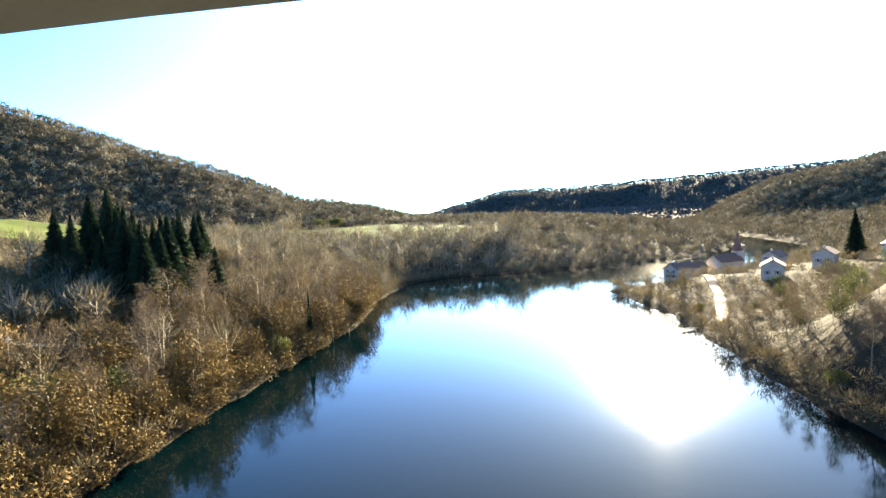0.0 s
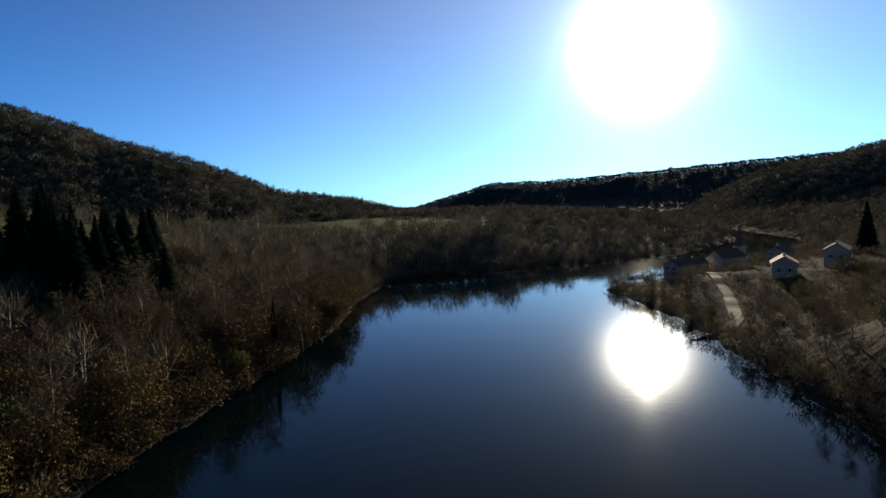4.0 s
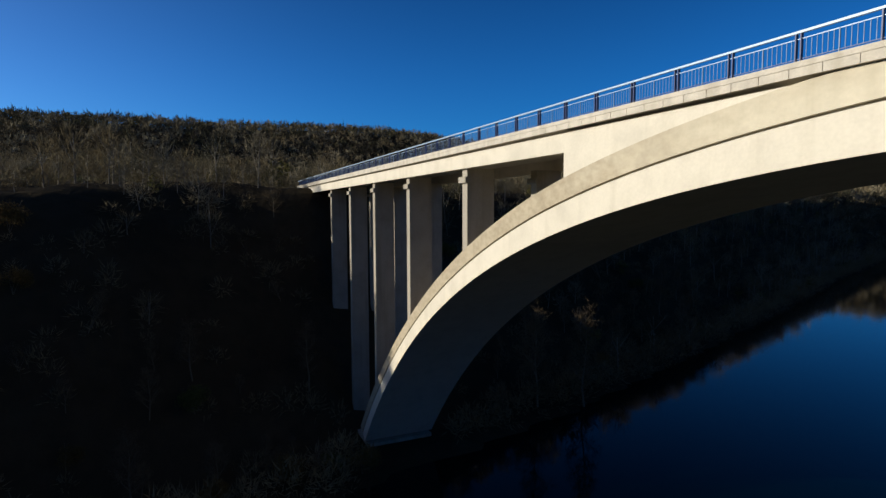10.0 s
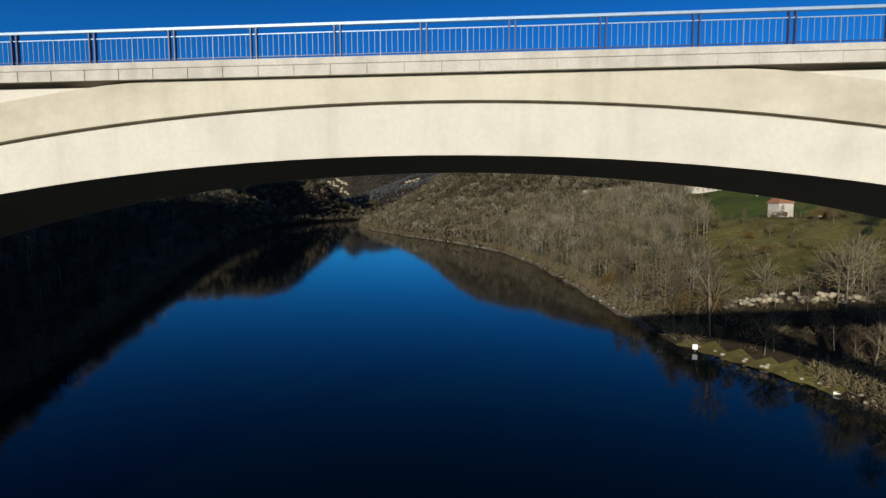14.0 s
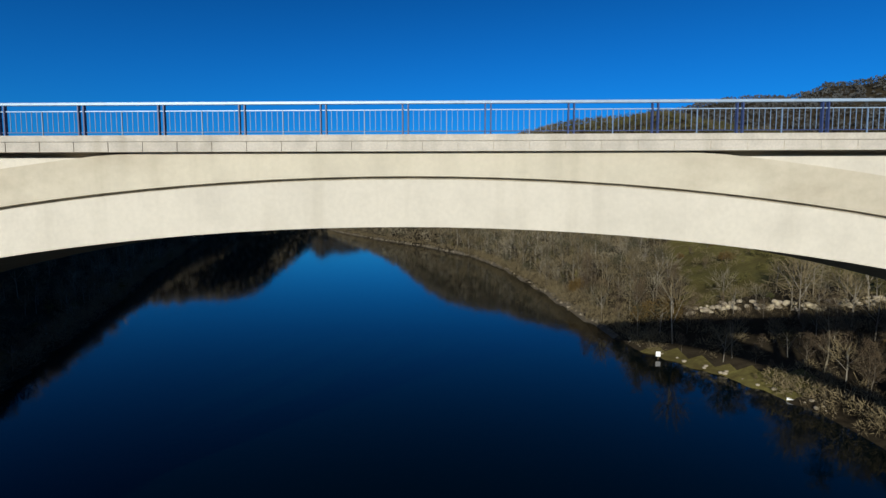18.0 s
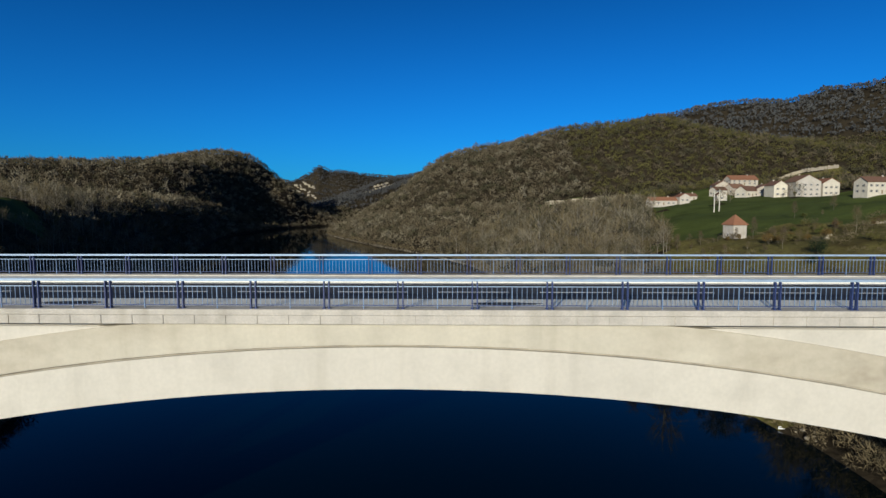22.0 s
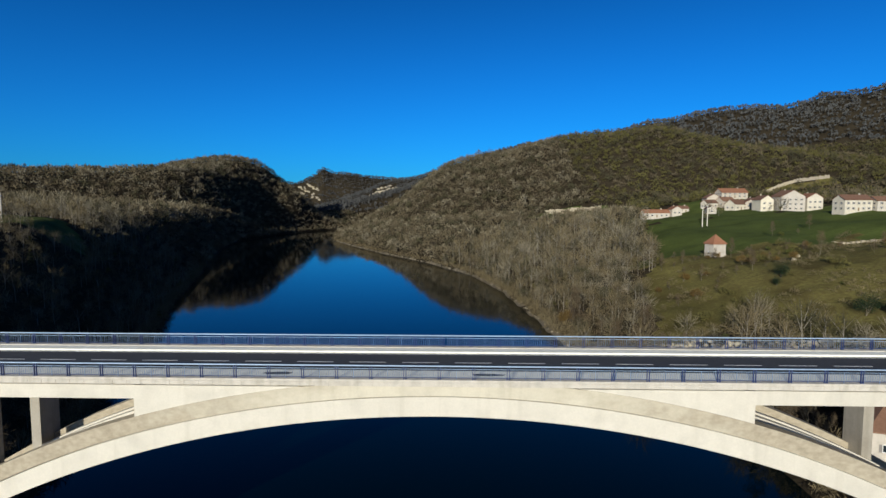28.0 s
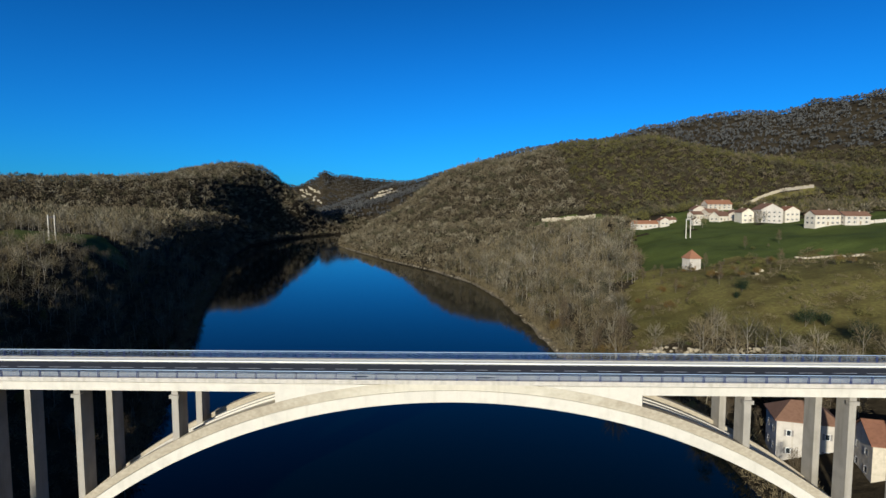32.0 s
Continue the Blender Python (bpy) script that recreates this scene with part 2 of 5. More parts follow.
def box(bm, x0, x1, y0, y1, z0, z1, mi=0):
    v = [bm.verts.new(p) for p in ((x0, y0, z0), (x1, y0, z0), (x1, y1, z0), (x0, y1, z0), (x0, y0, z1), (x1, y0, z1), (x1, y1, z1), (x0, y1, z1))]
    for f in ((3, 2, 1, 0), (4, 5, 6, 7), (0, 1, 5, 4), (1, 2, 6, 5), (2, 3, 7, 6), (3, 0, 4, 7)):
        bm.faces.new([v[i] for i in f]).material_index = mi


def box_bm(*a, bevel=0.0):
    bm = bmesh.new()
    box(bm, *a)
    if bevel:
        bmesh.ops.bevel(bm, geom=bm.edges[:], offset=bevel, segments=1, affect="EDGES")
    return bm


# ---- the land: one sheet, from the river's course and the ridges round it ----
WATER_Z = -7.2
RIVER = [  # x, y, half width
    (-420, -1150, 4), (-330, -820, 4), (-300, -600, 6), (-240, -430, 22), (-170, -340, 30), (-95, -290, 36), (-15, -260, 50), (-8, -222, 48), (-11, -165, 49), (-4, -110, 50), (0, -60, 52),
    (3, -15, 54), (0, 20, 60), (-5, 60, 66), (-18, 90, 64), (-27, 125, 68), (-40, 180, 76), (-58, 250, 86), (-75, 310, 90), (-105, 385, 88),
    (-150, 480, 80), (-195, 590, 72), (-240, 720, 60), (-245, 880, 52), (-228, 1010, 38), (-140, 1130, 30),
]
RIDGES = [  # (points x, y, crest), width, sharpness
    ([(-900, 250, 90), (-585, 617, 80), (-440, 800, 96), (-455, 1000, 126)], 165, 2.8, 105),
    ([(-455, 1000, 126), (-420, 1020, 123), (-387, 1020, 103), (-353, 1020, 86), (-308, 1020, 58), (-275, 1020, 24)], 90, 2.0, 45),
    ([(80, 850, 122), (-12, 850, 99), (-69, 850, 66), (-107, 850, 40), (-145, 850, 18), (-164, 850, 8)], 110, 2.0, 45),
    ([(-1200, 2600, 150), (-817, 2716, 155), (-730, 2742, 196), (-693, 2750, 232), (-650, 2758, 206), (-600, 2768, 208), (-481, 2793, 191), (-277, 2821, 171)], 260, 2.0),
    ([(-172, 2227, 153), (-30, 2234, 195), (300, 2200, 260)], 330, 2.0),
    ([(80, 850, 118), (120, 835, 130), (210, 815, 146), (290, 785, 152), (400, 742, 119), (540, 660, 92), (800, 480, 80)], 215, 2.0),
    ([(330, 1500, 220), (618, 1517, 278), (861, 1400, 288), (1020, 1294, 308), (1500, 900, 330)], 480, 2.0),
    ([(900, -300, 230), (525, -614, 170), (438, -690, 140), (324, -745, 98), (228, -780, 56)], 190, 2.0),
    ([(139, -2405, 50), (-198, -2400, 140), (-424, -2371, 132), (-853, -2251, 148), (-1359, -1482, 140), (-1427, -1000, 170)], 420, 2.0),
    ([(-500, -1010, 56), (-600, -890, 78), (-690, -780, 102), (-745, -681, 114), (-848, -543, 130), (-927, -388, 124), (-700, -270, 118), (-640, -120, 106), (-640, 40, 112), (-620, 180, 108), (-700, 400, 100)], 210, 2.0),
]


def seg_dist(x, y, pts):
    """Distance from the points to a polyline, and the third value of it there."""
    best, val = np.full(x.shape, 1e9), np.zeros(x.shape)
    for (ax, ay, av), (bx, by, bv) in zip(pts, pts[1:]):
        ux, uy = bx - ax, by - ay
        f = np.clip(((x - ax) * ux + (y - ay) * uy) / (ux * ux + uy * uy), 0, 1)
        d = np.hypot(x - ax - f * ux, y - ay - f * uy)
        better = d < best
        best, val = np.where(better, d, best), np.where(better, av + f * (bv - av), val)
    return best, val


def river_d(x, y):
    """Metres to the shore; below 0 in the water."""
    best = np.full(np.shape(x), 1e9)
    for (ax, ay, av), (bx, by, bv) in zip(RIVER, RIVER[1:]):
        ux, uy = bx - ax, by - ay
        f = np.clip(((x - ax) * ux + (y - ay) * uy) / (ux * ux + uy * uy), 0, 1)
        best = np.minimum(best, np.hypot(x - ax - f * ux, y - ay - f * uy) - (av + f * (bv - av)))
    return best


def smooth(v, lo, hi):
    f = np.clip((v - lo) / (hi - lo), 0, 1)
    return f * f * (3 - 2 * f)


def waves(x, y, scale, seed):
    """Smooth uneven relief of about -1 to 1."""
    s = np.zeros(np.shape(x))
    rng = np.random.RandomState(seed)
    for k in range(7):
        a, w, ph = rng.uniform(0, 6.28), rng.uniform(0.6, 2.2) / scale, rng.uniform(0, 6.28)
        s = s + np.sin((x * np.cos(a) + y * np.sin(a)) * w * 6.28 + ph) / 3.2
    return s


def west_of_river(x, y):
    """1 on the river's west side, 0 on its east side."""
    cx = np.interp(y, [-1150, -820, -600, -430, -340, -290, -255, -165, -60, 20, 90, 180, 310, 480, 590, 720, 880, 1010, 1130],
                   [-420, -330, -300, -240, -170, -95, -25, -10, 0, 0, -18, -40, -75, -150, -195, -240, -245, -228, -140])
    return smooth(cx - x, -12, 12)


def height(x, y):
    x, y = np.asarray(x, float), np.asarray(y, float)
    d = river_d(x, y)
    w = west_of_river(x, y)
    south = smooth(-y, 0, 60)
    far_south = smooth(-y, 262, 310)
    village = w * smooth(-y, 80, 132)
    top, slope = 58.0 - 24 * smooth(-y, 262, 430), 0.39 - 0.17 * far_south
    gap = smooth(y, 700, 950) * (1 - smooth(x, -150, 20))            # the valley runs on between the hills
    top = top - 52 * gap
    dd = np.maximum(d, 0)
    lip = 0.4 * smooth(dd, 0, 1.5)
    east = lip + top * (1 - np.exp(-slope * np.maximum(dd - 0.8, 0) / top))
    flat = smooth(y, -45, -15)
    back = np.maximum(dd - 2 - 9 * flat, 0)
    bank = 31 + 8 * smooth(y, 60, 160)                                # a steep face under a sharp rim
    west = lip + (bank - 30 * gap) * (1 - (1 - np.minimum(back / (32 + 5 * flat), 1)) ** 1.35) + 0.06 * back * (1 - gap)
    shore = lip + 40 * (1 - np.exp(-0.17 * np.maximum(dd - 0.8, 0) / 40))
    west = west + village * (shore - west)
    h = WATER_Z + east + w * (west - east)
    h = h + smooth(dd, 8, 60) * waves(x, y, 90, 3) * 1.6 + smooth(dd, 2, 20) * waves(x, y, 21, 5) * 0.35
    h = h + 9 * np.exp(-((x - 225) / 55) ** 2 - ((y - 435) / 42) ** 2)          # the hamlet climbs a knoll
    for pts, width, sharp, *rise in RIDGES:
        rd, crest = seg_dist(x, y, pts)
        hill = (crest - WATER_Z) * np.exp(-(rd / width) ** sharp * 0.9) * smooth(dd, 5, rise[0] if rise else 160)
        hill = WATER_Z + hill * (1 + 0.03 * waves(x, y, 260, 11))
        k = 1.0 + 13.0 * smooth(hill - WATER_Z, 15, 60)
        h = np.where(np.abs(h - hill) < k, np.maximum(h, hill) + (k - np.abs(h - hill)) ** 2 / (4 * k), np.maximum(h, hill))
    h = np.where(d < 0, WATER_Z - 0.25 * np.minimum(-d, 16), h)
    ramp = smooth(np.abs(x), 84, 100) * (1 - smooth(np.abs(y - 5.4), 7, 22)) * (np.abs(x) < 400)
    h = h + ramp * (27.7 - h)
    under = (1 - smooth(np.abs(np.abs(x) - 72), 12, 22)) * (1 - smooth(np.abs(y - 5.4), 8, 20))
    return h - under * np.maximum(h - 25.5, 0)


def ground(x, y):
    return float(height(np.array([x]), np.array([y]))[0])


def axis(n, near, far):
    u = np.linspace(-1, 1, n)
    return np.sign(u) * (near * np.abs(u) + (far - near) * np.abs(u) ** 4)


def build_ground():
    xs, ys = axis(410, 560, 4600) - 20, axis(450, 640, 4600) + 40
    gx, gy = np.meshgrid(xs, ys)
    gz = height(gx, gy)
    v = np.stack([gx, gy, gz], -1).reshape(-1, 3)
    i = np.arange(len(ys) - 1)[:, None] * len(xs) + np.arange(len(xs) - 1)[None]
    q = np.stack([i, i + 1, i + 1 + len(xs), i + len(xs)], -1).reshape(-1, 4)
    cx, cy = v[q].mean(1)[:, 0], v[q].mean(1)[:, 1]
    me = array_mesh("ground", v, q, [WOODLAND, MEADOW, SHADED_GRASS, STONY], True, land_kind(cx, cy))
    return tagged(new("ground", me), "brown wooded hills and green meadows round a lake", "ground", kind="structure")


def land_kind(x, y):
    """0 woodland floor, 1 meadow, 2 rough brownish pasture."""
    k = np.zeros(x.shape, int)
    wob = waves(x, y, 60, 8) * 9
    field = (x + wob > 61 + (y - 123) * 0.30) & (y > 118 - 40 * smooth(x, 82, 112)) & (y + wob < 352)
    k[field] = 2                                                                # pasture
    k[field & (y + 0.25 * x + 1.4 * wob > 244)] = 1                             # greener meadow by the hamlet
    d = river_d(x, y)
    k[(d > -3) & (d < 1.6 + 1.4 * waves(x, y, 24, 51)) & (y > 120) & (y < 760) & (west_of_river(x, y) < 0.5)] = 3   # pale stony shore
    k[seg_dist(x, y, [(44, 102, 0), (50, 91, 0), (60, 80, 0)])[0] < 5.5] = 2                      # grassy spit
    k[((x - 196) / 78) ** 2 + ((y - 384) / 36) ** 2 < 1] = 1                    # yards of the hamlet
    k[((x - 245) / 125) ** 2 + ((y + 242 + wob) / 66) ** 2 < 1] = 1             # terrace meadows to the south
    k[((x - 110) / 150) ** 2 + ((y + 500 + wob) / 110) ** 2 < 1] = 1
    k[((x + 196) / 38) ** 2 + ((y - 180) / 34) ** 2 < 1] = 1                    # by the west power poles
    k[((x + 228) / 78) ** 2 + ((y + 135 + wob) / 95) ** 2 < 1] = 1              # west plateau
    k[((x + 300) / 60) ** 2 + ((y + 240 + wob) / 50) ** 2 < 1] = 1
    k[seg_dist(x, y, [(305, 546, 0), (340, 566, 0), (370, 574, 0), (412, 576, 0)])[0] < 7] = 2   # along the field wall above the hamlet
    k[((x - 125) / 56) ** 2 + ((y - 530) / 42) ** 2 < 1] = 1                    # clearing with a long wall
    k[((x - 215) / 42) ** 2 + ((y - 412) / 26) ** 2 < 1] = 1
    return k


WOODLAND = material("woodland_floor", (0.050, 0.039, 0.024), 0.95, 0.02, scale=0.05, vary=0.6, bump=0.5, stain=0.4, detail=12)
MEADOW = material("meadow_grass", (0.092, 0.115, 0.030), 0.9, 0.03, scale=0.08, vary=0.5, bump=0.3, stain=0.3, detail=12)
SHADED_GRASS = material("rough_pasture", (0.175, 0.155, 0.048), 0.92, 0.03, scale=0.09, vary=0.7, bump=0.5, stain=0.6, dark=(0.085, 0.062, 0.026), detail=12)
STONY = material("stony_shore", (0.18, 0.15, 0.105), 0.95, 0.1, scale=0.6, vary=0.6, bump=0.5, stain=0.5, detail=8)
build_ground()
bm = bmesh.new()
bmesh.ops.create_grid(bm, x_segments=8, y_segments=8, size=1500)
for v in bm.verts:
    v.co.x -= 100
    v.co.z = WATER_Z
tagged(mesh_object("water", bm, WATER), "calm dark blue reservoir water between wooded banks", "lake", kind="structure")

# ---- the arch bridge ----
KT, DECK_W, GIRDER = 28.5, 9.7, 26.8          # top of the kerb beam, width over the kerbs
bridge = tagged(new("bridge"), "pale concrete arch bridge with blue railings over the lake", "bridge")


def soffit(x):
    return 25.70 - 0.0058 * x * x - 4.6e-7 * x ** 4


def ring(x, off):
    """A point of the arch's profile, off metres above the soffit at right angles to it; the ring thins towards its feet."""
    off *= 1 - 0.2 * min(1, max(0, (abs(x) - 25) / 22))
    s = -0.0116 * x - 1.84e-6 * x ** 3
    k = off / math.sqrt(1 + s * s)
    return x - s * k, soffit(x) + k


def arch_strip(lo, hi, y0, y1, x_from=-64, x_to=64, n=96):
    """A part of the arch ring between two heights over the soffit and two depths."""
    bm = bmesh.new()
    rows = []
    for i in range(n + 1):
        x = x_from + (x_to - x_from) * i / n
        a, b = ring(x, lo), ring(x, hi)
        b = (b[0], min(b[1], KT - 0.52))
        rows.append([bm.verts.new((a[0], y0, a[1])), bm.verts.new((b[0], y0, b[1])), bm.verts.new((b[0], y1, b[1])), bm.verts.new((a[0], y1, a[1]))])
    for p, q in zip(rows, rows[1:]):
        for j in range(4):
            bm.faces.new((p[j], q[j], q[(j + 1) % 4], p[(j + 1) % 4]))
    bm.faces.new(rows[0])
    bm.faces.new(rows[-1][::-1])
    bmesh.ops.recalc_face_normals(bm, faces=bm.faces)
    return bm


part("arch_ring", arch_strip(0, 1.46, 0.24, DECK_W - 0.24), CONCRETE, bridge, "pale concrete arch ring")
part("arch_band", arch_strip(1.56, 2.72, 0.19, 1.35), BAND, bridge, "tan concrete band, grey and stained towards its feet")
part("arch_band", arch_strip(1.52, 2.72, DECK_W - 1.35, DECK_W - 0.19), BAND, bridge)
part("arch_groove", arch_strip(1.46, 1.56, 0.40, DECK_W - 0.40), OLD_CONCRETE, bridge)
for y0 in (2.9, 4.6, 6.3):
    part("arch_rib", arch_strip(1.52, 2.3, y0, y0 + 0.6), CONCRETE, bridge)
part("arch_back", arch_strip(1.52, 1.7, 1.35, DECK_W - 1.35), CONCRETE, bridge)
LEN = 112
part("edge_beam", box_bm(-LEN, LEN, 0.02, 0.75, KT - 0.5, KT - 0.2), KERB, bridge, "stained concrete edge beam")
part("coping", box_bm(-LEN, LEN, -0.02, 0.58, KT - 0.2, KT, bevel=0.015), KERB, bridge, "stained concrete coping under the railing")
part("edge_beam", box_bm(-LEN, LEN, DECK_W - 0.75, DECK_W - 0.02, KT - 0.5, KT - 0.2), KERB, bridge)
part("coping", box_bm(-LEN, LEN, DECK_W - 0.58, DECK_W + 0.02, KT - 0.2, KT, bevel=0.015), KERB, bridge)
part("deck_slab", box_bm(-LEN, LEN, 0.75, DECK_W - 0.75, KT - 0.75, KT - 0.3), CONCRETE, bridge)
part("walkway", box_bm(-LEN, LEN, 0.55, 2.45, KT - 0.3, KT - 0.06), WALKWAY, bridge, "light grey walkway")
part("walkway", box_bm(-LEN, LEN, 7.95, DECK_W - 0.55, KT - 0.3, KT - 0.06), WALKWAY, bridge)
part("roadway", box_bm(-LEN, LEN, 2.45, 7.95, KT - 0.3, KT - 0.22), ASPHALT, bridge, "dark asphalt roadway")
for i in range(-25, 26):
    part("lane_dash", box_bm(i * 4.33 + 1.1, i * 4.33 + 4.1, 5.10, 5.22, KT - 0.22, KT - 0.214), PAINT, bridge)
for y0 in (2.75, 7.62):
    part("edge_line", box_bm(-LEN, LEN, y0, y0 + 0.13, KT - 0.22, KT - 0.214), PAINT, bridge)
for s in (-1, 1):
    for y0 in (0.26, DECK_W - 0.76):
        part("girder", box_bm(min(s * 22.7, s * LEN), max(s * 22.7, s * LEN), y0, y0 + 0.5, GIRDER, KT - 0.66), CONCRETE, bridge)


def spandrel(s):
    """The wall that fills the corner between the arch and the deck."""
    bm = bmesh.new()
    n = 24
    for y in (0.26, 1.2):
        top = [bm.verts.new((s * (4 + 18.7 * i / n), y, KT - 0.66)) for i in range(n + 1)]
        low = [bm.verts.new((s * (4 + 18.7 * i / n), y, min(KT - 0.68, soffit(4 + 18.7 * i / n) + 2.3))) for i in range(n + 1)]
        for i in range(n):
            bm.faces.new((low[i], low[i + 1], top[i + 1], top[i]))
    bm.faces.ensure_lookup_table()
    h = len(bm.verts) // 2
    bm.verts.ensure_lookup_table()
    bm.faces.new([bm.verts[i] for i in (n, 2 * n + 1, h + 2 * n + 1, h + n)])
    bmesh.ops.recalc_face_normals(bm, faces=bm.faces)
    return bm


for s in (-1, 1):
    part("spandrel_wall", spandrel(s), CONCRETE, bridge)
    part("cross_wall", box_bm(min(s * 22.3, s * 22.7), max(s * 22.3, s * 22.7), 1.2, DECK_W - 1.2, 23.5, KT - 0.75), CONCRETE, bridge)

for s in (-1, 1):
    for x in (35.6, 48.2, 59.8, 71.2, 83.0):
        for y0 in (0.6, DECK_W - 2.9):
            if x < 62:
                foot = soffit(x) + 1.2
            else:
                foot = min(ground(s * x, y0), ground(s * x, y0 + 3)) - 1
            if foot < 25:
                pier = part("pier", box_bm(s * x - 0.42, s * x + 0.42, y0, y0 + 2.3, foot, GIRDER + 0.05), PIER, bridge)
                part("bracket", box_bm(s * x - 0.62, s * x + 0.62, y0 - 0.25, y0 + 0.35, 25.75, 26.2), PIER, pier)
    part("abutment", box_bm(min(s * 63.4, s * 70), max(s * 63.4, s * 70), 0.5, DECK_W - 0.5, -12, -6.0), PIER, bridge)

# dark damp patches on the walkway
for x in (-12.2, 3.6):
    bm = bmesh.new()
    bmesh.ops.create_circle(bm, cap_ends=True, radius=1.0, segments=18)
    for v in bm.verts:
        k = 0.8 + 0.35 * noise.noise(v.co * 1.7 + Vector((x, 0, 0)))
        v.co = Vector((x + v.co.x * 1.5 * k, 1.5 + v.co.y * 0.38 * k, KT - 0.055))
    part("damp_patch", bm, ASPHALT, bridge, "dark damp patch on the walkway")

# facing blocks of the edge beam on the south side, with open joints
block = box_bm(-0.525, 0.525, 0, 0.03, -0.15, 0.15, bevel=0.005)
first = part("facing_block", block, KERB, bridge)
first.location = (0.0, -0.005, KT - 0.355)
for i in range(-60, 61):
    if i:
        b = new("facing_block", first.data)
        b.parent, b.location = bridge, (i * 1.07, -0.005, KT - 0.355)


# ---- railings ----
def railing(y, detailed):
    rail = tagged(new("railing"), "blue steel railing with a pale top rail along the bridge", "railing", "bridge railings")
    rail.location = (0, y, KT)
    part("top_rail", box_bm(-LEN, LEN, -0.05, 0.05, 0.93, 1.02, bevel=0.012), TOPRAIL, rail, "pale metal top rail")
    part("upper_bar", box_bm(-LEN, LEN, -0.015, 0.015, 0.74, 0.765), TOPRAIL, rail)
    part("lower_bar", box_bm(-LEN, LEN, -0.015, 0.015, 0.10, 0.125), STEEL, rail)
    post = bmesh.new()
    for dx in (-0.085, 0.085):
        box(post, dx - 0.02, dx + 0.02, -0.06, 0.06, 0, 0.93)
        box(post, dx - 0.05, dx + 0.05, -0.08, 0.08, 0, 0.02)
    post_me = mesh_object("post", post, STEEL, rail)
    bal = mesh_object("baluster", box_bm(-0.0075, 0.0075, -0.008, 0.008, 0.10, 0.76), BALUSTER, rail)
    mid = mesh_object("middle_post", box_bm(-0.014, 0.014, -0.02, 0.02, 0, 0.76), BALUSTER, rail)
    joined = bmesh.new()
    for k in range(-44, 45):
        if k:
            o = new("post", post_me.data)
            o.parent, o.location = rail, (2.5 * k, 0, 0)
        near = detailed and -13 <= k <= 9
        if k != 0:
            o = new("middle_post", mid.data)
            o.parent, o.location = rail, (2.5 * k + 1.25, 0, 0)
        for j in range(1, 14):
            x = 2.5 * k + 1.25 + (j - 7) * 0.168
            if j == 7:
                continue
            if near:
                if k == 0 and j == 1:
                    bal.location = (x, 0, 0)
                else:
                    o = new("baluster", bal.data)
                    o.parent, o.location = rail, (x, 0, 0)
            else:
                box(joined, x - 0.0075, x + 0.0075, -0.008, 0.008, 0.10, 0.76)
    mid.location.x = 1.25
    if not detailed:
        bal.location = (1.25 - 6 * 0.168, 0, 0)
    tagged(mesh_object("baluster", joined, BALUSTER, rail), kind="stuff")


railing(0.2, True)
railing(DECK_W - 0.2, False)

# ---- trees ----
BARK = material("grey_bark", (0.165, 0.140, 0.105), 0.9, 0.15, scale=1.5, vary=0.4, bump=0, rnd=0.25, detail=2)
TWIG = material("bare_twigs", (0.120, 0.088, 0.056), 0.9, 0.1, scale=0.3, vary=0.25, bump=0, rnd=0.35, detail=2, thin=0.12)
FOREST = material("bare_forest", (0.190, 0.150, 0.086), 0.9, 0.1, scale=0.025, vary=0.55, stain=0.5, bump=0, island=0.16, detail=2, thin=0.12)
GREY_WOODS = material("grey_bare_forest", (0.235, 0.200, 0.135), 0.9, 0.1, scale=0.03, vary=0.5, stain=0.3, bump=0, island=0.1, detail=2, thin=0.1)
DARK_WOODS = material("dark_thicket", (0.080, 0.072, 0.040), 0.9, 0.1, scale=0.03, vary=0.5, stain=0.3, bump=0, island=0.1, detail=2, thin=0.1)
# the haze of distance is painted into this colour, greyer than the nearer woods
DISTANT = material("hazed_distant_woods", (0.075, 0.074, 0.072), 0.95, 0.05, scale=0.006, vary=0.45, bump=0, island=0.12, detail=2, thin=0.0)
PALE_BARK = material("pale_bark", (0.25, 0.22, 0.17), 0.9, 0.1, scale=0.3, vary=0.4, bump=0, detail=2)
HILL_WOODS = material("hillside_woods", (0.142, 0.114, 0.070), 0.9, 0.1, scale=0.025, vary=0.5, stain=0.5, bump=0, island=0.08, detail=2, thin=0.1)
MOSSY = material("mossy_forest", (0.112, 0.100, 0.034), 0.9, 0.1, scale=0.02, vary=0.45, bump=0, island=0.16, detail=2, thin=0.1)
OCHRE = material("ochre_leaves", (0.135, 0.088, 0.031), 0.85, 0.1, scale=0.3, vary=0.35, bump=0, rnd=0.3, island=0.06, detail=2, thin=0.1)
OLIVE = material("olive_leaves", (0.085, 0.092, 0.025), 0.8, 0.2, scale=0.3, vary=0.35, bump=0, rnd=0.3, island=0.14, detail=2, thin=0.2)
NEEDLE = material("dark_needles", (0.018, 0.032, 0.014), 0.85, 0.15, scale=0.4, vary=0.4, bump=0, rnd=0.3, island=0.1, detail=2, thin=0.1)


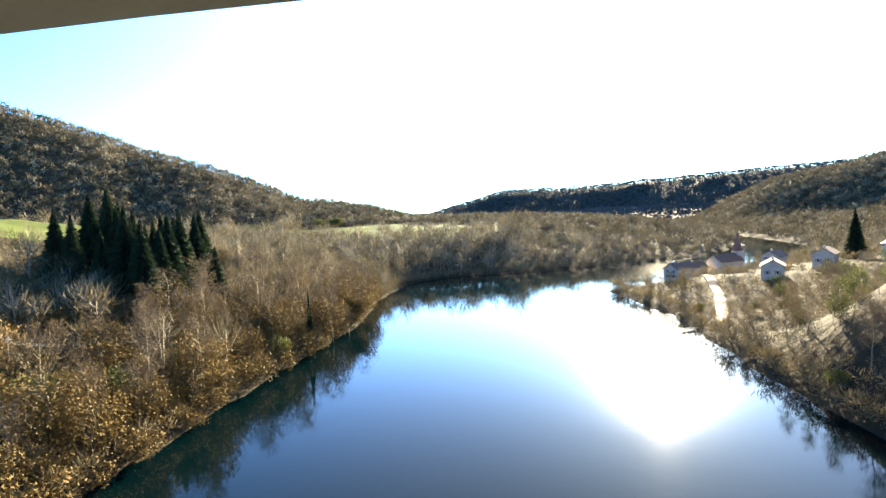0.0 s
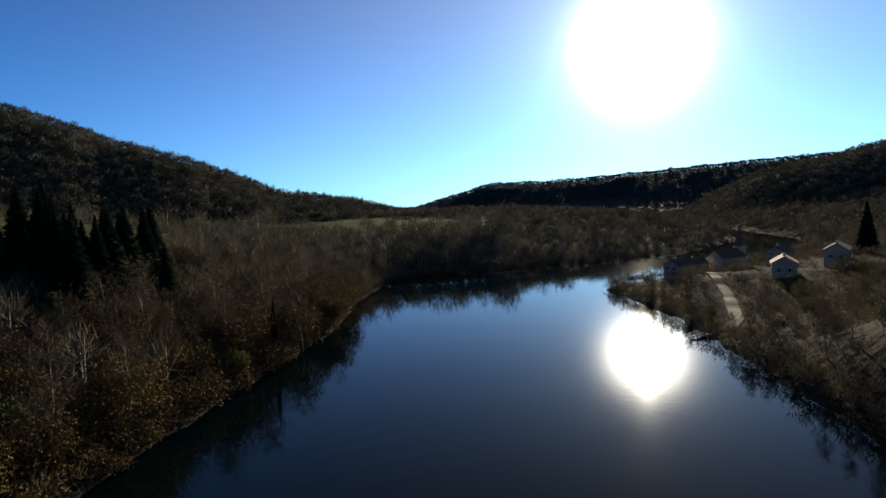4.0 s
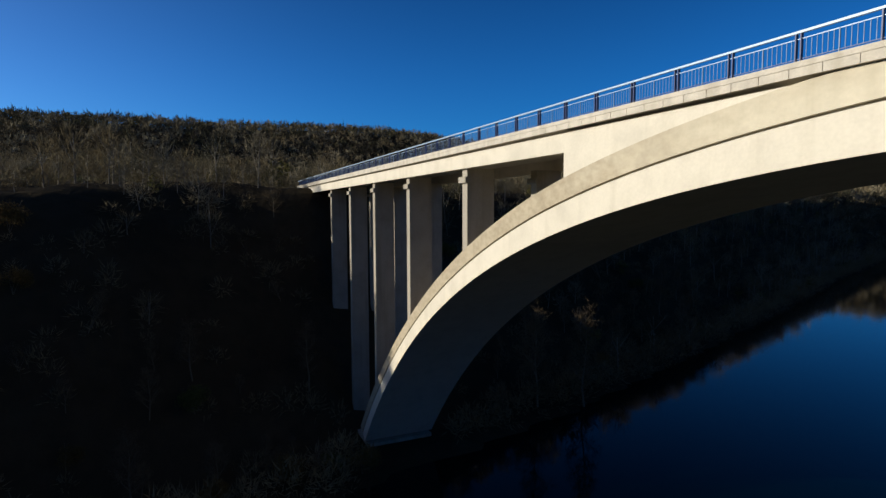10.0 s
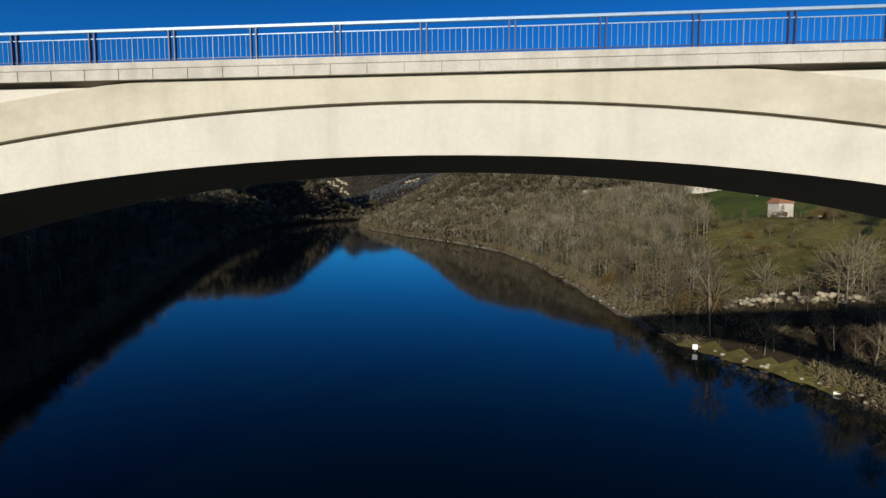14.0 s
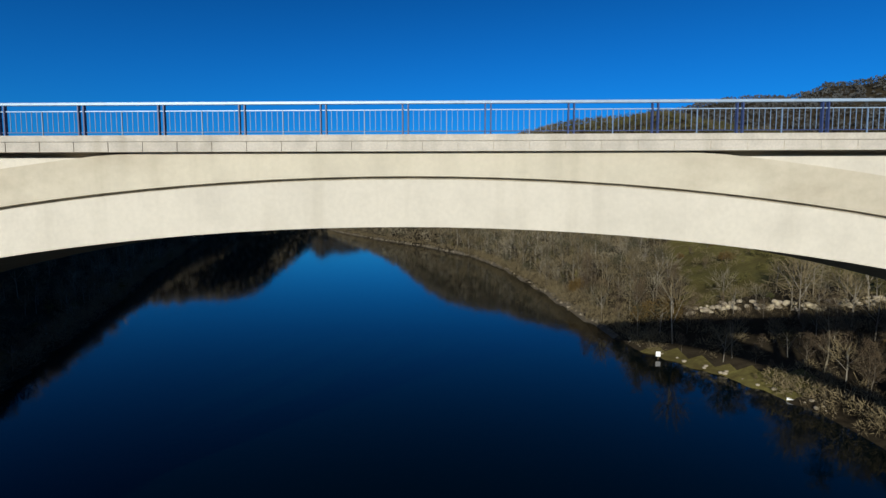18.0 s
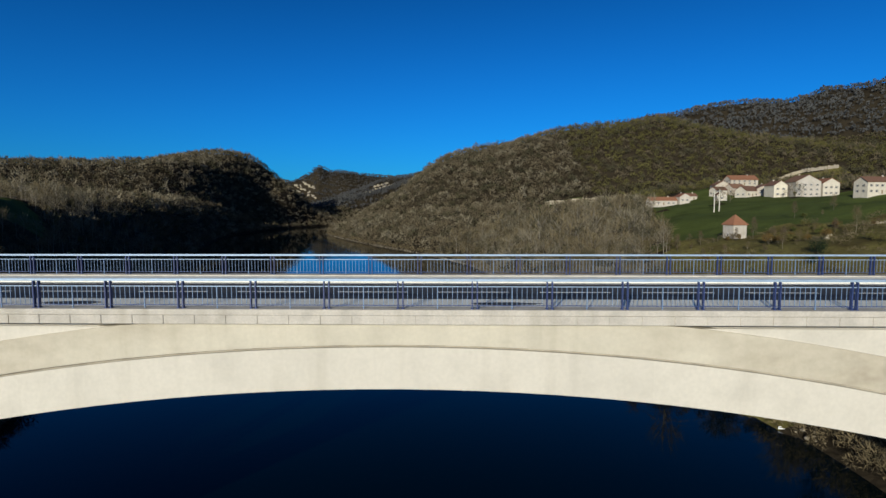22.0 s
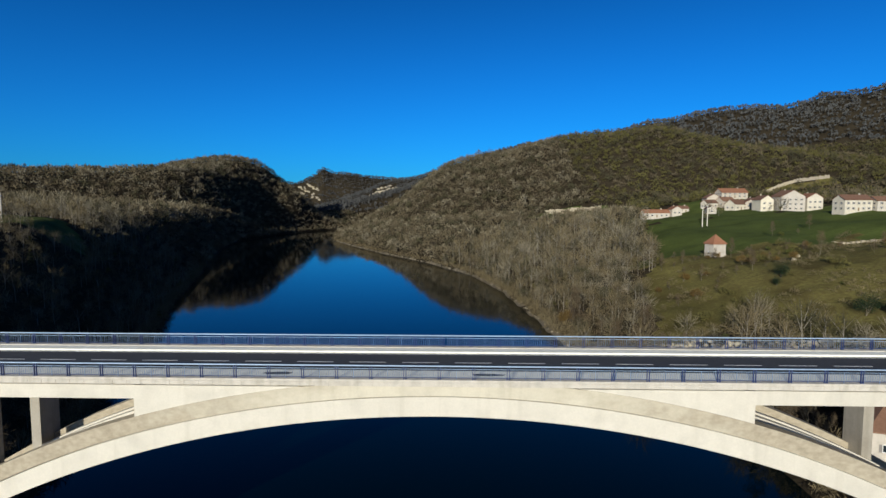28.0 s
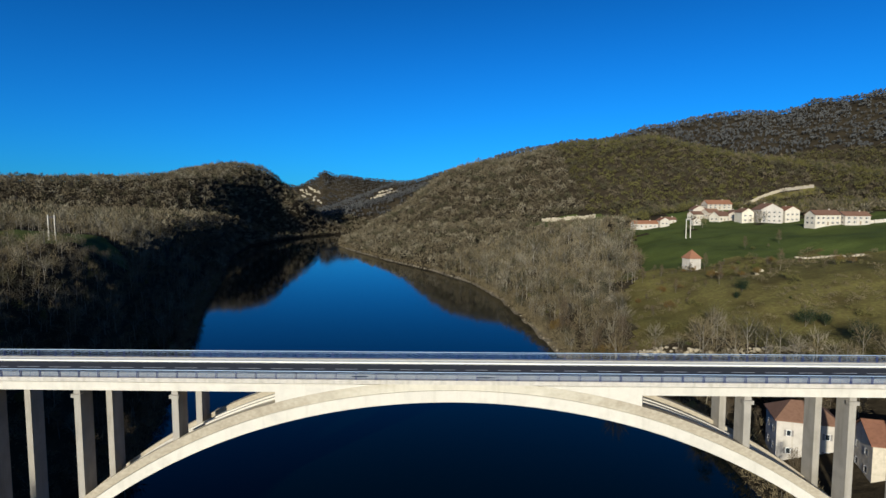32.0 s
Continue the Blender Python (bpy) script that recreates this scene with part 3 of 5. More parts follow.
class Tris:
    """Gathers tapered limbs and slivers as plain triangles."""

    def __init__(self):
        self.v, self.f = [], []

    def limb(self, p, q, r0, r1):
        p, q = np.asarray(p, float), np.asarray(q, float)
        d = q - p
        d = d / (np.linalg.norm(d) + 1e-9)
        a = np.cross(d, (0.31, 0.95, 0.1))
        a = a / (np.linalg.norm(a) + 1e-9)
        b = np.cross(d, a)
        n = sum(len(x) for x in self.v)
        ring = [np.cos(t) * a + np.sin(t) * b for t in (0, 2.094, 4.189)]
        self.v.append(np.array([p + r0 * c for c in ring] + [q + r1 * c for c in ring]))
        self.f.append(n + np.array([(0, 1, 4), (0, 4, 3), (1, 2, 5), (1, 5, 4), (2, 0, 3), (2, 3, 5)]))

    def slivers(self, p, d, w, rng):
        """Thin triangles from the points p along d, w wide at the foot."""
        side = np.cross(d, rng.normal(size=d.shape))
        side = side / (np.linalg.norm(side, axis=1, keepdims=True) + 1e-9) * w / 2
        n = sum(len(x) for x in self.v)
        self.v.append(np.stack([p - side, p + side, p + d], 1).reshape(-1, 3))
        self.f.append(n + np.arange(3 * len(p)).reshape(-1, 3))

    def arrays(self):
        return np.concatenate(self.v), np.concatenate(self.f)


def unit(v):
    return v / (np.linalg.norm(v, axis=-1, keepdims=True) + 1e-9)


def bare_tree(seed, h, limbs, subs, twigs, width, length, spread=0.30, stems=1):
    """Trunk with limbs, and the twigs of its crown, as two sets of triangles."""
    rng = np.random.RandomState(seed)
    wood, crown = Tris(), Tris()
    tips, dirs = [], []
    for s in range(stems):
        lean = rng.normal(size=2) * (0.05 if stems == 1 else 0.22)
        knots = [np.array([0.0, 0.0, 0.0])]
        for i in range(1, 5):
            knots.append(np.array([lean[0] * h * i / 4 + rng.normal() * 0.012 * h, lean[1] * h * i / 4 + rng.normal() * 0.012 * h, h * 0.94 * i / 4]))
        r = h * (0.013 if stems == 1 else 0.008)
        for i in range(4):
            wood.limb(knots[i], knots[i + 1], r * (1 - i * 0.23), r * (1 - (i + 1) * 0.23) + 0.01)
        for k in range(limbs):
            f = 0.26 + 0.70 * (k + rng.rand()) / limbs
            p = knots[int(f * 4)] + (knots[min(4, int(f * 4) + 1)] - knots[int(f * 4)]) * (f * 4 - int(f * 4))
            a = k * 2.4 + rng.rand() * 0.8
            ln = h * spread * (1.15 - 0.75 * f) * rng.uniform(0.8, 1.25)
            d = unit(np.array([np.cos(a), np.sin(a), 0.45 + 0.9 * f]))
            m = p + d * ln * 0.55
            e = m + unit(d + np.array([0, 0, 0.35])) * ln * 0.5
            rr = r * 0.42 * (1.1 - f)
            wood.limb(p, m, rr, rr * 0.65)
            wood.limb(m, e, rr * 0.65, rr * 0.2)
            tips += [m, e]
            dirs += [d, d]
            for _ in range(subs):
                q = p + (e - p) * rng.uniform(0.25, 0.95)
                dd = unit(d + rng.normal(size=3) * 0.55 + np.array([0, 0, 0.25]))
                t = q + dd * ln * rng.uniform(0.3, 0.5)
                wood.limb(q, t, rr * 0.4, rr * 0.12)
                tips += [t, (q + t) / 2]
                dirs += [dd, dd]
        tips.append(knots[4])
        dirs.append(np.array([0.0, 0.0, 1.0]))
    tips, dirs = np.array(tips), np.array(dirs)
    i = rng.randint(0, len(tips), twigs)
    d = unit(dirs[i] * 0.55 + rng.normal(size=(twigs, 3)) * 0.7 + np.array([0, 0, 0.15]))
    crown.slivers(tips[i] + rng.normal(size=(twigs, 3)) * h * 0.03, d * (length * rng.uniform(0.5, 1.2, (twigs, 1))), width, rng)
    return wood, crown


def leafy(seed, h, r, n, size, shape="bush"):
    """Leaf clumps of a bush, or the drooping fronds of a conifer."""
    rng = np.random.RandomState(seed)
    t = Tris()
    if shape == "bush":
        c = unit(rng.normal(size=(9, 3))) * np.array([r, r, h * 0.3]) * 0.6 + np.array([0, 0, h * 0.55])
        k = rng.randint(0, 9, n)
        p = c[k] + unit(rng.normal(size=(n, 3))) * np.array([r * 0.5, r * 0.5, h * 0.27]) * rng.rand(n, 1) ** 0.4
        p[:, 2] = np.abs(p[:, 2])
        t.slivers(p, unit(rng.normal(size=(n, 3))) * size * rng.uniform(0.6, 1.4, (n, 1)), size * 0.9, rng)
    else:
        f = rng.rand(n) ** 0.8
        a = rng.rand(n) * 6.28
        rad = r * (1.04 - f) * (0.75 + 0.35 * np.sin(f * 40 + a * 2) ** 2)
        p = np.stack([np.cos(a) * rad * 0.25, np.sin(a) * rad * 0.25, h * (0.06 + 0.93 * f)], 1)
        d = np.stack([np.cos(a) * rad * 0.85, np.sin(a) * rad * 0.85, -rad * rng.uniform(0.05, 0.45, n)], 1)
        t.slivers(p, d, np.maximum(size * (1.15 - f), 0.15)[:, None], rng)
        t.limb((0, 0, 0), (0, 0, h), h * 0.014, 0.02)
    return t


def tri_object(name, t, mat, parent):
    ob = new(name, array_mesh(name, *t.arrays(), mat))
    ob.parent = parent
    return ob


def kind_bare(seed, h, label, stems=1, spread=0.30, leaves=None, twigs=1700):
    ob = tagged(new("bare_tree"), label, "tree", "trees on the lake banks")
    wood, crown = bare_tree(seed, h, 15 if stems == 1 else 8, 4, twigs, 0.06, h * 0.07, spread, stems)
    tri_object("trunk", wood, BARK, ob)
    tri_object("crown", crown, TWIG, ob)
    if leaves:
        tri_object("leaves", leafy(seed, h * 0.9, h * 0.36, 1500, 0.27), leaves, ob)
    return ob


def kind_bush(seed, h, r, mat, label, name="bush"):
    ob = tagged(new(name), label, "bush", "bushes on the lake banks")
    wood, crown = bare_tree(seed, h, 6, 3, 160, 0.05, h * 0.14, 0.4, 4)
    tri_object("stem", wood, BARK, ob)
    tri_object("foliage", leafy(seed, h, r, 1700, 0.27), mat, ob)
    return ob


def kind_conifer(seed, h, r, label):
    ob = tagged(new("conifer"), label, "conifer", "conifers")
    t = leafy(seed, h, r, 2600, 1.15, "conifer")
    tri_object("foliage", t, NEEDLE, ob)
    trunk = Tris()
    trunk.limb((0, 0, -0.5), (0, 0, h * 0.5), h * 0.016, h * 0.008)
    tri_object("trunk", trunk, BARK, ob)
    return ob


def put(proto, x, y, size, turn, used, lift=0.0):
    """The first call of a kind sets the made thing itself in place, the later ones a copy."""
    m = pose(x, y, ground(x, y) - 0.25 + lift, 0, 0, turn) @ Matrix.Diagonal((size, size, size, 1))
    if proto in used:
        return copy_thing(proto, m)
    used.add(proto)
    proto.matrix_basis = m
    return proto


used = set()
BARES = [kind_bare(1, 13, "bare grey deciduous tree on the lake bank"), kind_bare(2, 15, "tall bare deciduous tree on the lake bank", spread=0.24),
         kind_bare(3, 10, "bare many-stemmed tree on the lake bank", stems=3), kind_bare(4, 12, "bare broad-crowned tree on the lake bank", spread=0.38),
         kind_bare(5, 8, "bare bushy young tree on the lake bank", stems=4, spread=0.36, twigs=1100)]
LEAFY = [kind_bare(6, 11, "brown-leaved autumn tree on the lake bank", leaves=OCHRE, spread=0.34, twigs=700),
         kind_bush(7, 6.0, 3.3, OCHRE, "ochre autumn bush on the lake bank"), kind_bush(8, 5.0, 2.9, OLIVE, "olive green bush on the lake bank")]


def seen_sector(x, y):
    """Leaves out the land to the east, which stays out of sight."""
    a = np.degrees(np.arctan2(y + 15, x))
    return (np.abs(a) > 36) | (x < 62)


rng = np.random.RandomState(42)
TAKEN = [(117, 212, 9), (75, 51, 11), (83, 37, 10), (66, 45, 7), (72, 42, 6), (158.5, 320, 4), (-182, 170, 6), (-66, 32, 9), (-92, -7, 4), (-66, -24, 4), (-76, -10, 6), (-80, -22, 6), (-85, -36, 6), (-90, -50, 6), (-70, 14, 5),
         (-87, -229, 9), (-102, -248, 8), (-104, -190, 11), (-131, -204, 11), (-147, -192, 10), (-128, -232, 9), (-116, -250, 11), (-98, -193, 6), (-82, -228, 6)]
LANE = [(112, -66), (95, -85), (80, -97), (72, -108), (66, -118)]
PATHWAY = [(-62, -143), (-68, -150), (-80, -178), (-90, -208), (-93, -220)]
for (ax, ay), (bx, by) in list(zip(LANE, LANE[1:])) + list(zip(PATHWAY, PATHWAY[1:])):
    TAKEN += [(ax + (bx - ax) * f, ay + (by - ay) * f, 3.2) for f in (0, 0.25, 0.5, 0.75)]


HOUSES_FAR = [(155, 396), (148, 396), (170, 394), (178, 402), (207, 415), (221, 424), (233, 424), (199, 401), (212, 402), (212, 385), (224, 386), (220, 364), (235, 359), (252, 361)]


def free(x, y, gap=0.0):
    return all(math.hypot(x - a, y - b) > r + gap for a, b, r in TAKEN)


# single trees near the bridge, nearest first
spots = []
for gx in np.arange(-170, 160, 6.2):
    for gy in np.arange(-230, 215, 6.2):
        x, y = gx + rng.uniform(-2.6, 2.6), gy + rng.uniform(-2.6, 2.6)
        d = float(river_d(np.array([x]), np.array([y]))[0])
        if d < 1.6 or d > 75 or abs(y - 5.4) < 9.5 or not seen_sector(np.array([x]), np.array([y]))[0]:
            continue
        if land_kind(np.array([x]), np.array([y]))[0] or not free(x, y):
            continue
        spots.append((d + 0.25 * math.hypot(x, y + 15), x, y, d))
spots.sort()
NEAR = [(x, y) for _, x, y, _ in spots[:330]]
for _, x, y, d in spots[:330]:
    east_south = x > 0 and y < -15
    pick = rng.rand()
    if east_south:
        kind = LEAFY[0] if pick < 0.36 else LEAFY[1] if pick < 0.50 else LEAFY[2] if pick < 0.66 else BARES[rng.randint(5)]
    else:
        kind = LEAFY[2] if pick < 0.05 else LEAFY[1] if pick < 0.10 else BARES[rng.randint(5)]
    low = x < 0 and (d < 22 or y < 60)
    put(kind, x, y, rng.uniform(0.4, 0.72) if low else rng.uniform(0.95, 1.45) if east_south else rng.uniform(0.75, 1.15) * (0.75 if d < 6 else 1) * (0.6 if x < -55 and y < -95 else 1) * (1.25 if x > 0 and -222 < y < -125 and d < 22 else 1), rng.uniform(0, 360), used)


def scatter(count, x, y, tmpl, size, rng, name, mats, label, category="forest"):
    """Many trees, joined: copies of the templates at the given places."""
    vs, fs, ms, n = [], [], [], 0
    kinds = rng.randint(0, len(tmpl), len(x))
    turn, z = rng.uniform(0, 6.28, len(x)), height(x, y)
    for k, (tv, tf, *ti) in enumerate(tmpl):
        i = np.nonzero(kinds == k)[0]
        c, s = np.cos(turn[i])[:, None] * size[i][:, None], np.sin(turn[i])[:, None] * size[i][:, None]
        hs = size[i] * rng.uniform(0.8, 1.2, len(i))
        v = np.stack([tv[None, :, 0] * c - tv[None, :, 1] * s + x[i][:, None], tv[None, :, 0] * s + tv[None, :, 1] * c + y[i][:, None],
                      tv[None, :, 2] * hs[:, None] + z[i][:, None] - 0.3], -1)
        f = tf[None] + (np.arange(len(i)) * len(tv))[:, None, None]
        vs.append(v.reshape(-1, 3))
        fs.append(f.reshape(-1, 3) + n)
        ms.append(np.tile(ti[0] if ti else np.zeros(len(tf), int), len(i)))
        n += len(i) * len(tv)
    me = array_mesh(name, np.concatenate(vs), np.concatenate(fs), mats, False, np.concatenate(ms))
    return tagged(new(name, me), label, category, kind="stuff")


def merged(*ts):
    v, f, n = [], [], 0
    for t in ts:
        a, b = t.arrays()
        v.append(a)
        f.append(b + n)
        n += len(a)
    return np.concatenate(v), np.concatenate(f)


def jittered(x0, x1, y0, y1, step, rng):
    gx, gy = np.meshgrid(np.arange(x0, x1, step), np.arange(y0, y1, step))
    return (gx + rng.uniform(-0.48, 0.48, gx.shape) * step).ravel(), (gy + rng.uniform(-0.48, 0.48, gy.shape) * step).ravel()


def wood_mask(x, y):
    return (river_d(x, y) > 1.5) & (land_kind(x, y) == 0) & seen_sector(x, y)


CLIFFS = [(22, -790, 2620, -640, 2462), (16, -745, 2620, -660, 2530), (9, -775, 2560, -735, 2530), (12, -335, 2012, -250, 2048), (9, -318, 2072, -262, 2090), (7, -322, 1995, -285, 2010)]
# what the slopes in front leave in sight
GX, GY = np.arange(-1300, 1301, 8.0), np.arange(-1300, 1501, 8.0)
GRID = height(*np.meshgrid(GX, GY))


def in_sight(x, y):
    z, clear = height(x, y) + 11, np.zeros(len(x), bool)
    for ex, ey, ez in ((1.5, -16, 25), (1, -64, 50)):
        free_line = np.ones(len(x), bool)
        for f in np.linspace(0.12, 0.985, 36):
            px, py = ex + (x - ex) * f, ey + (y - ey) * f
            i = np.clip(((px + 1300) / 8).round().astype(int), 0, len(GX) - 1)
            j = np.clip(((py + 1300) / 8).round().astype(int), 0, len(GY) - 1)
            free_line &= GRID[j, i] < ez + (z - ez) * f + 0.5
        clear |= free_line
    return clear


def dome(seed, h, r, n, w, trunk=True):
    """A rounded, ragged crown of short twigs for trees seen from afar."""
    rng = np.random.RandomState(seed)
    t = Tris()
    if trunk:
        t.limb((0, 0, 0), (rng.normal() * 0.4, rng.normal() * 0.4, h * 0.8), h * 0.015, h * 0.006)
        for k in range(3):
            a = k * 2.1 + rng.rand()
            t.limb((0, 0, h * (0.3 + 0.12 * k)), (np.cos(a) * r * 0.8, np.sin(a) * r * 0.8, h * (0.72 + 0.07 * k)), h * 0.008, h * 0.002)
    d = unit(rng.normal(size=(n, 3)) + np.array([0, 0, 0.35]))
    p = d * np.array([r, r, h * 0.42]) * rng.uniform(0.25, 0.85, (n, 1)) + np.array([0, 0, h * 0.55])
    p[:, 2] = np.maximum(p[:, 2], h * (0.3 if trunk else 0.1))
    out = unit(d * 0.9 + rng.normal(size=(n, 3)) * 0.5 + np.array([0, 0, 0.55])) * (h * 0.27) * rng.uniform(0.6, 1.2, (n, 1))
    t.slivers(p, out, w, rng)
    v, f = t.arrays()
    return v, f, (np.arange(len(f)) < 24).astype(int) if trunk else np.zeros(len(f), int)


# undergrowth close to the shores
x, y = jittered(-200, 160, -300, 280, 3.4, rng)
d = river_d(x, y)
ok = (d > 0.3) & (d < 85) & (land_kind(x, y) == 0) & seen_sector(x, y) & ~((np.abs(y - 5.4) < 7) & (np.abs(x) < 120)) & (rng.rand(len(x)) < 0.8)
ok &= ~((x < 0) & (d > 9) & (d < 12) & (y > -120) & (y < 40))
for a, b, r in TAKEN:
    ok &= np.hypot(x - a, y - b) > r
x, y = x[ok], y[ok]
sx, sy = jittered(-200, 160, -350, 360, 2.2, rng)
d = river_d(sx, sy)
ok = (d > -0.6) & (d < 6) & (np.hypot((sx - 53) / 10, (sy - 93) / 13) > 1) & seen_sector(sx, sy) & ~((np.abs(sy - 5.4) < 6) & (np.abs(sx) < 72))
x, y = np.concatenate([x, sx[ok]]), np.concatenate([y, sy[ok]])
SCRUB = [dome(100 + i, 3.4, 1.9, 50, 0.12, False) for i in range(6)]
scatter(0, x, y, SCRUB, rng.uniform(0.5, 1.25, len(x)), rng, "undergrowth", FOREST, "tangled brown winter undergrowth on the banks", "undergrowth")

# autumn leaves left on the shrubs of the south-east bank
lx, ly = jittered(25, 150, -230, -18, 3.2, rng)
d = river_d(lx, ly)
ok = (d > -1.6) & (d < 70) & (land_kind(lx, ly) == 0) & (rng.rand(len(lx)) < np.where(d < 5, 1.0, 0.5)) & seen_sector(lx, ly)
for a, b, r in TAKEN:
    ok &= np.hypot(lx - a, ly - b) > r
SHRUB = [leafy(120 + i, 5.0, 2.7, 330, 0.33).arrays() for i in range(6)]
scatter(0, lx[ok], ly[ok], SHRUB, rng.uniform(0.6, 1.5, ok.sum()), rng, "autumn_shrubbery", OCHRE, "ochre and brown autumn shrubs along the bank", "shrubbery")
wx, wy = jittered(-230, 160, -350, 720, 2.8, rng)
d = river_d(wx, wy)
ok = (d > -1.2) & (d < 2.5) & (np.hypot((wx - 53) / 10, (wy - 93) / 13) > 1) & seen_sector(wx, wy) & ~((np.abs(wy - 5.4) < 6) & (np.abs(wx) < 72)) & (np.hypot(wx + 57, wy + 143) > 6)
scatter(0, wx[ok], wy[ok], SCRUB, rng.uniform(0.9, 1.6, ok.sum()), rng, "shore_thicket", FOREST, "brown thicket overhanging the water", "undergrowth")

# woods up to some 430 m
x, y = jittered(-430, 420, -440, 440, 5.0, rng)
ok = wood_mask(x, y) & (np.hypot(x, y + 15) < 430) & ~((np.abs(y - 5.4) < 10) & (np.abs(x) < 120))
for a, b, r in TAKEN:
    ok &= np.hypot(x - a, y - b) > r
ok &= ~((x < 0) & (river_d(x, y) < 20) & (y > -120) & (y < 40))
nx, ny = np.array(NEAR).T
keep = np.ones(len(x), bool)
for i in range(0, len(x), 4000):
    keep[i:i + 4000] = np.min(np.hypot(x[i:i + 4000, None] - nx, y[i:i + 4000, None] - ny), 1) > 3.4
ok &= keep
x, y = x[ok], y[ok]
ok = in_sight(x, y)
x, y = x[ok], y[ok]
size = rng.uniform(0.65, 1.15, len(x)) * np.where(x < -40, 0.72, 1.0) * np.where((x < -55) & (y < -85) & (y > -310), 0.62, 1.0) * (1 + 0.25 * waves(x, y, 35, 17)) * np.where((x > 105) & (y < -120) & (y > -330), 0.55, 1.0)
close = np.hypot(x, y + 25) < 270
MID = [dome(20 + i, 8.0 + 1.6 * (i % 3), 3.2, 140, 0.11) for i in range(7)]
tone = rng.rand(len(x)) + 0.28 * waves(x, y, 26, 41)
TONES = ((tone < 0.22, DARK_WOODS, "dark ivy-clad winter trees among the bare woods"), ((tone >= 0.22) & (tone < 0.72), FOREST, "bare brown winter woods by the lake"),
         (tone >= 0.72, GREY_WOODS, "pale grey bare trees in the winter woods"))
for pick, mat, lab in TONES:
    i = pick & close
    scatter(0, x[i], y[i], MID, size[i], rng, "woods", [mat, PALE_BARK], lab)
MID = [dome(30 + i, 8.0 + 1.9 * (i % 4), 3.0 + 0.5 * (i % 4), 66, 0.23) for i in range(8)]
size = size * rng.uniform(0.75, 1.35, len(x))
for pick, mat, lab in TONES:
    i = pick & ~close
    scatter(0, x[i], y[i], MID, size[i], rng, "slope_woods", [mat, PALE_BARK], lab)

bits = rng.rand(len(x)) < 0.07
GREENS = [leafy(140 + i, 6.5, 2.2, 90, 0.7).arrays() for i in range(4)]
scatter(0, x[bits] + 2, y[bits] + 1, GREENS, rng.uniform(0.5, 1.1, bits.sum()), rng, "evergreen_scrub", MOSSY, "dark evergreen scrub between the bare trees", "undergrowth")

# hillside forest farther out
x, y = jittered(-1150, 950, -1260, 1250, 6.2, rng)
r = np.hypot(x, y + 15)
ok = wood_mask(x, y) & (r >= 425) & (r < 1250)
x, y = x[ok], y[ok]
ok = in_sight(x, y)
x, y = x[ok], y[ok]
FAR = [dome(40 + i, 7.5 + i % 3, 4.4, 34, 0.75, False) for i in range(6)]
for a, b in HOUSES_FAR:
    ok = np.hypot(x - a, y - b) > 17
    x, y = x[ok], y[ok]
tone = rng.rand(len(x)) + 0.35 * waves(x, y, 55, 43)
mossy = (x > 150) & (y > 380) & (tone > 0.35)
size = rng.uniform(0.6, 1.35, len(x))
for pick, mat, name, lab in ((mossy, MOSSY, "hillside_scrub", "olive green scrub on the sunny hillside"), (~mossy & (tone < 0.18), DARK_WOODS, "hillside_thicket", "dark patches of thicket on the hills"),
                             (~mossy & (tone >= 0.18) & (tone < 0.8), HILL_WOODS, "hillside_forest", "bare brown forest covering the hills"), (~mossy & (tone >= 0.8), GREY_WOODS, "hillside_birches", "pale grey bare trees on the hills")):
    scatter(0, x[pick], y[pick], FAR, size[pick] * (0.8 if mat is MOSSY else 1.0), rng, name, mat, lab)

x, y = jittered(-1900, 1600, -2700, 3000, 17, rng)
r = np.hypot(x, y + 15)
ok = wood_mask(x, y) & (r >= 1250) & (height(x, y) > -4)
x, y = x[ok], y[ok]
ok = in_sight(x, y)
x, y = x[ok], y[ok]
for _, x0, y0, x1, y1 in CLIFFS:
    ok = seg_dist(x, y, [(x0, y0 - 8, 0), (x1, y1 - 8, 0)])[0] > 17
    x, y = x[ok], y[ok]
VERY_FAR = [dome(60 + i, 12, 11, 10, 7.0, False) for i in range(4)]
scatter(0, x, y, VERY_FAR, rng.uniform(0.7, 1.2, len(x)), rng, "distant_forest", DISTANT, "distant forested ridges, winter haze painted into their grey colour")

# conifers: a dark stand on the south-east terrace, a few singles, and dark tops along the western ridge
CON = [kind_conifer(80, 23, 5.8, "tall dark green spruce in a dense stand"), kind_conifer(81, 18, 3.8, "dark green spruce among bare trees")]
stand = np.random.RandomState(31)
put(CON[1], 68.7, -139.6, 1.05, 0, used)
for i in range(26):
    x, y = 80 + (i % 5) * 5.6 + stand.uniform(-1.5, 1.5), -126 - (i // 5) * 6.0 + stand.uniform(-1.5, 1.5)
    put(CON[0], x, y, stand.uniform(0.75, 1.12), stand.uniform(0, 360), used)
for x, y, k, sz in ((-168, -199, 0, 0.95), (-175, -205, 0, 1.1), (-161, -209, 1, 1.2), (-184, -199, 0, 1.0), (-151, -217, 1, 1.1)):
    put(CON[k], x, y, sz, x * 37 % 360, used)
x = np.concatenate([rng.uniform(-960, -700, 420), rng.uniform(-700, -560, 160), rng.uniform(200, 300, 60)])
y = np.concatenate([rng.uniform(-760, -250, 420), rng.uniform(-250, 260, 160), rng.uniform(-800, -680, 60)])
rd = np.minimum(seg_dist(x, y, RIDGES[9][0])[0], seg_dist(x, y, RIDGES[7][0])[0])
ok = rd < 60
TOPS = [leafy(90 + i, 11, 2.6, 40, 2.6, "conifer").arrays() for i in range(3)]
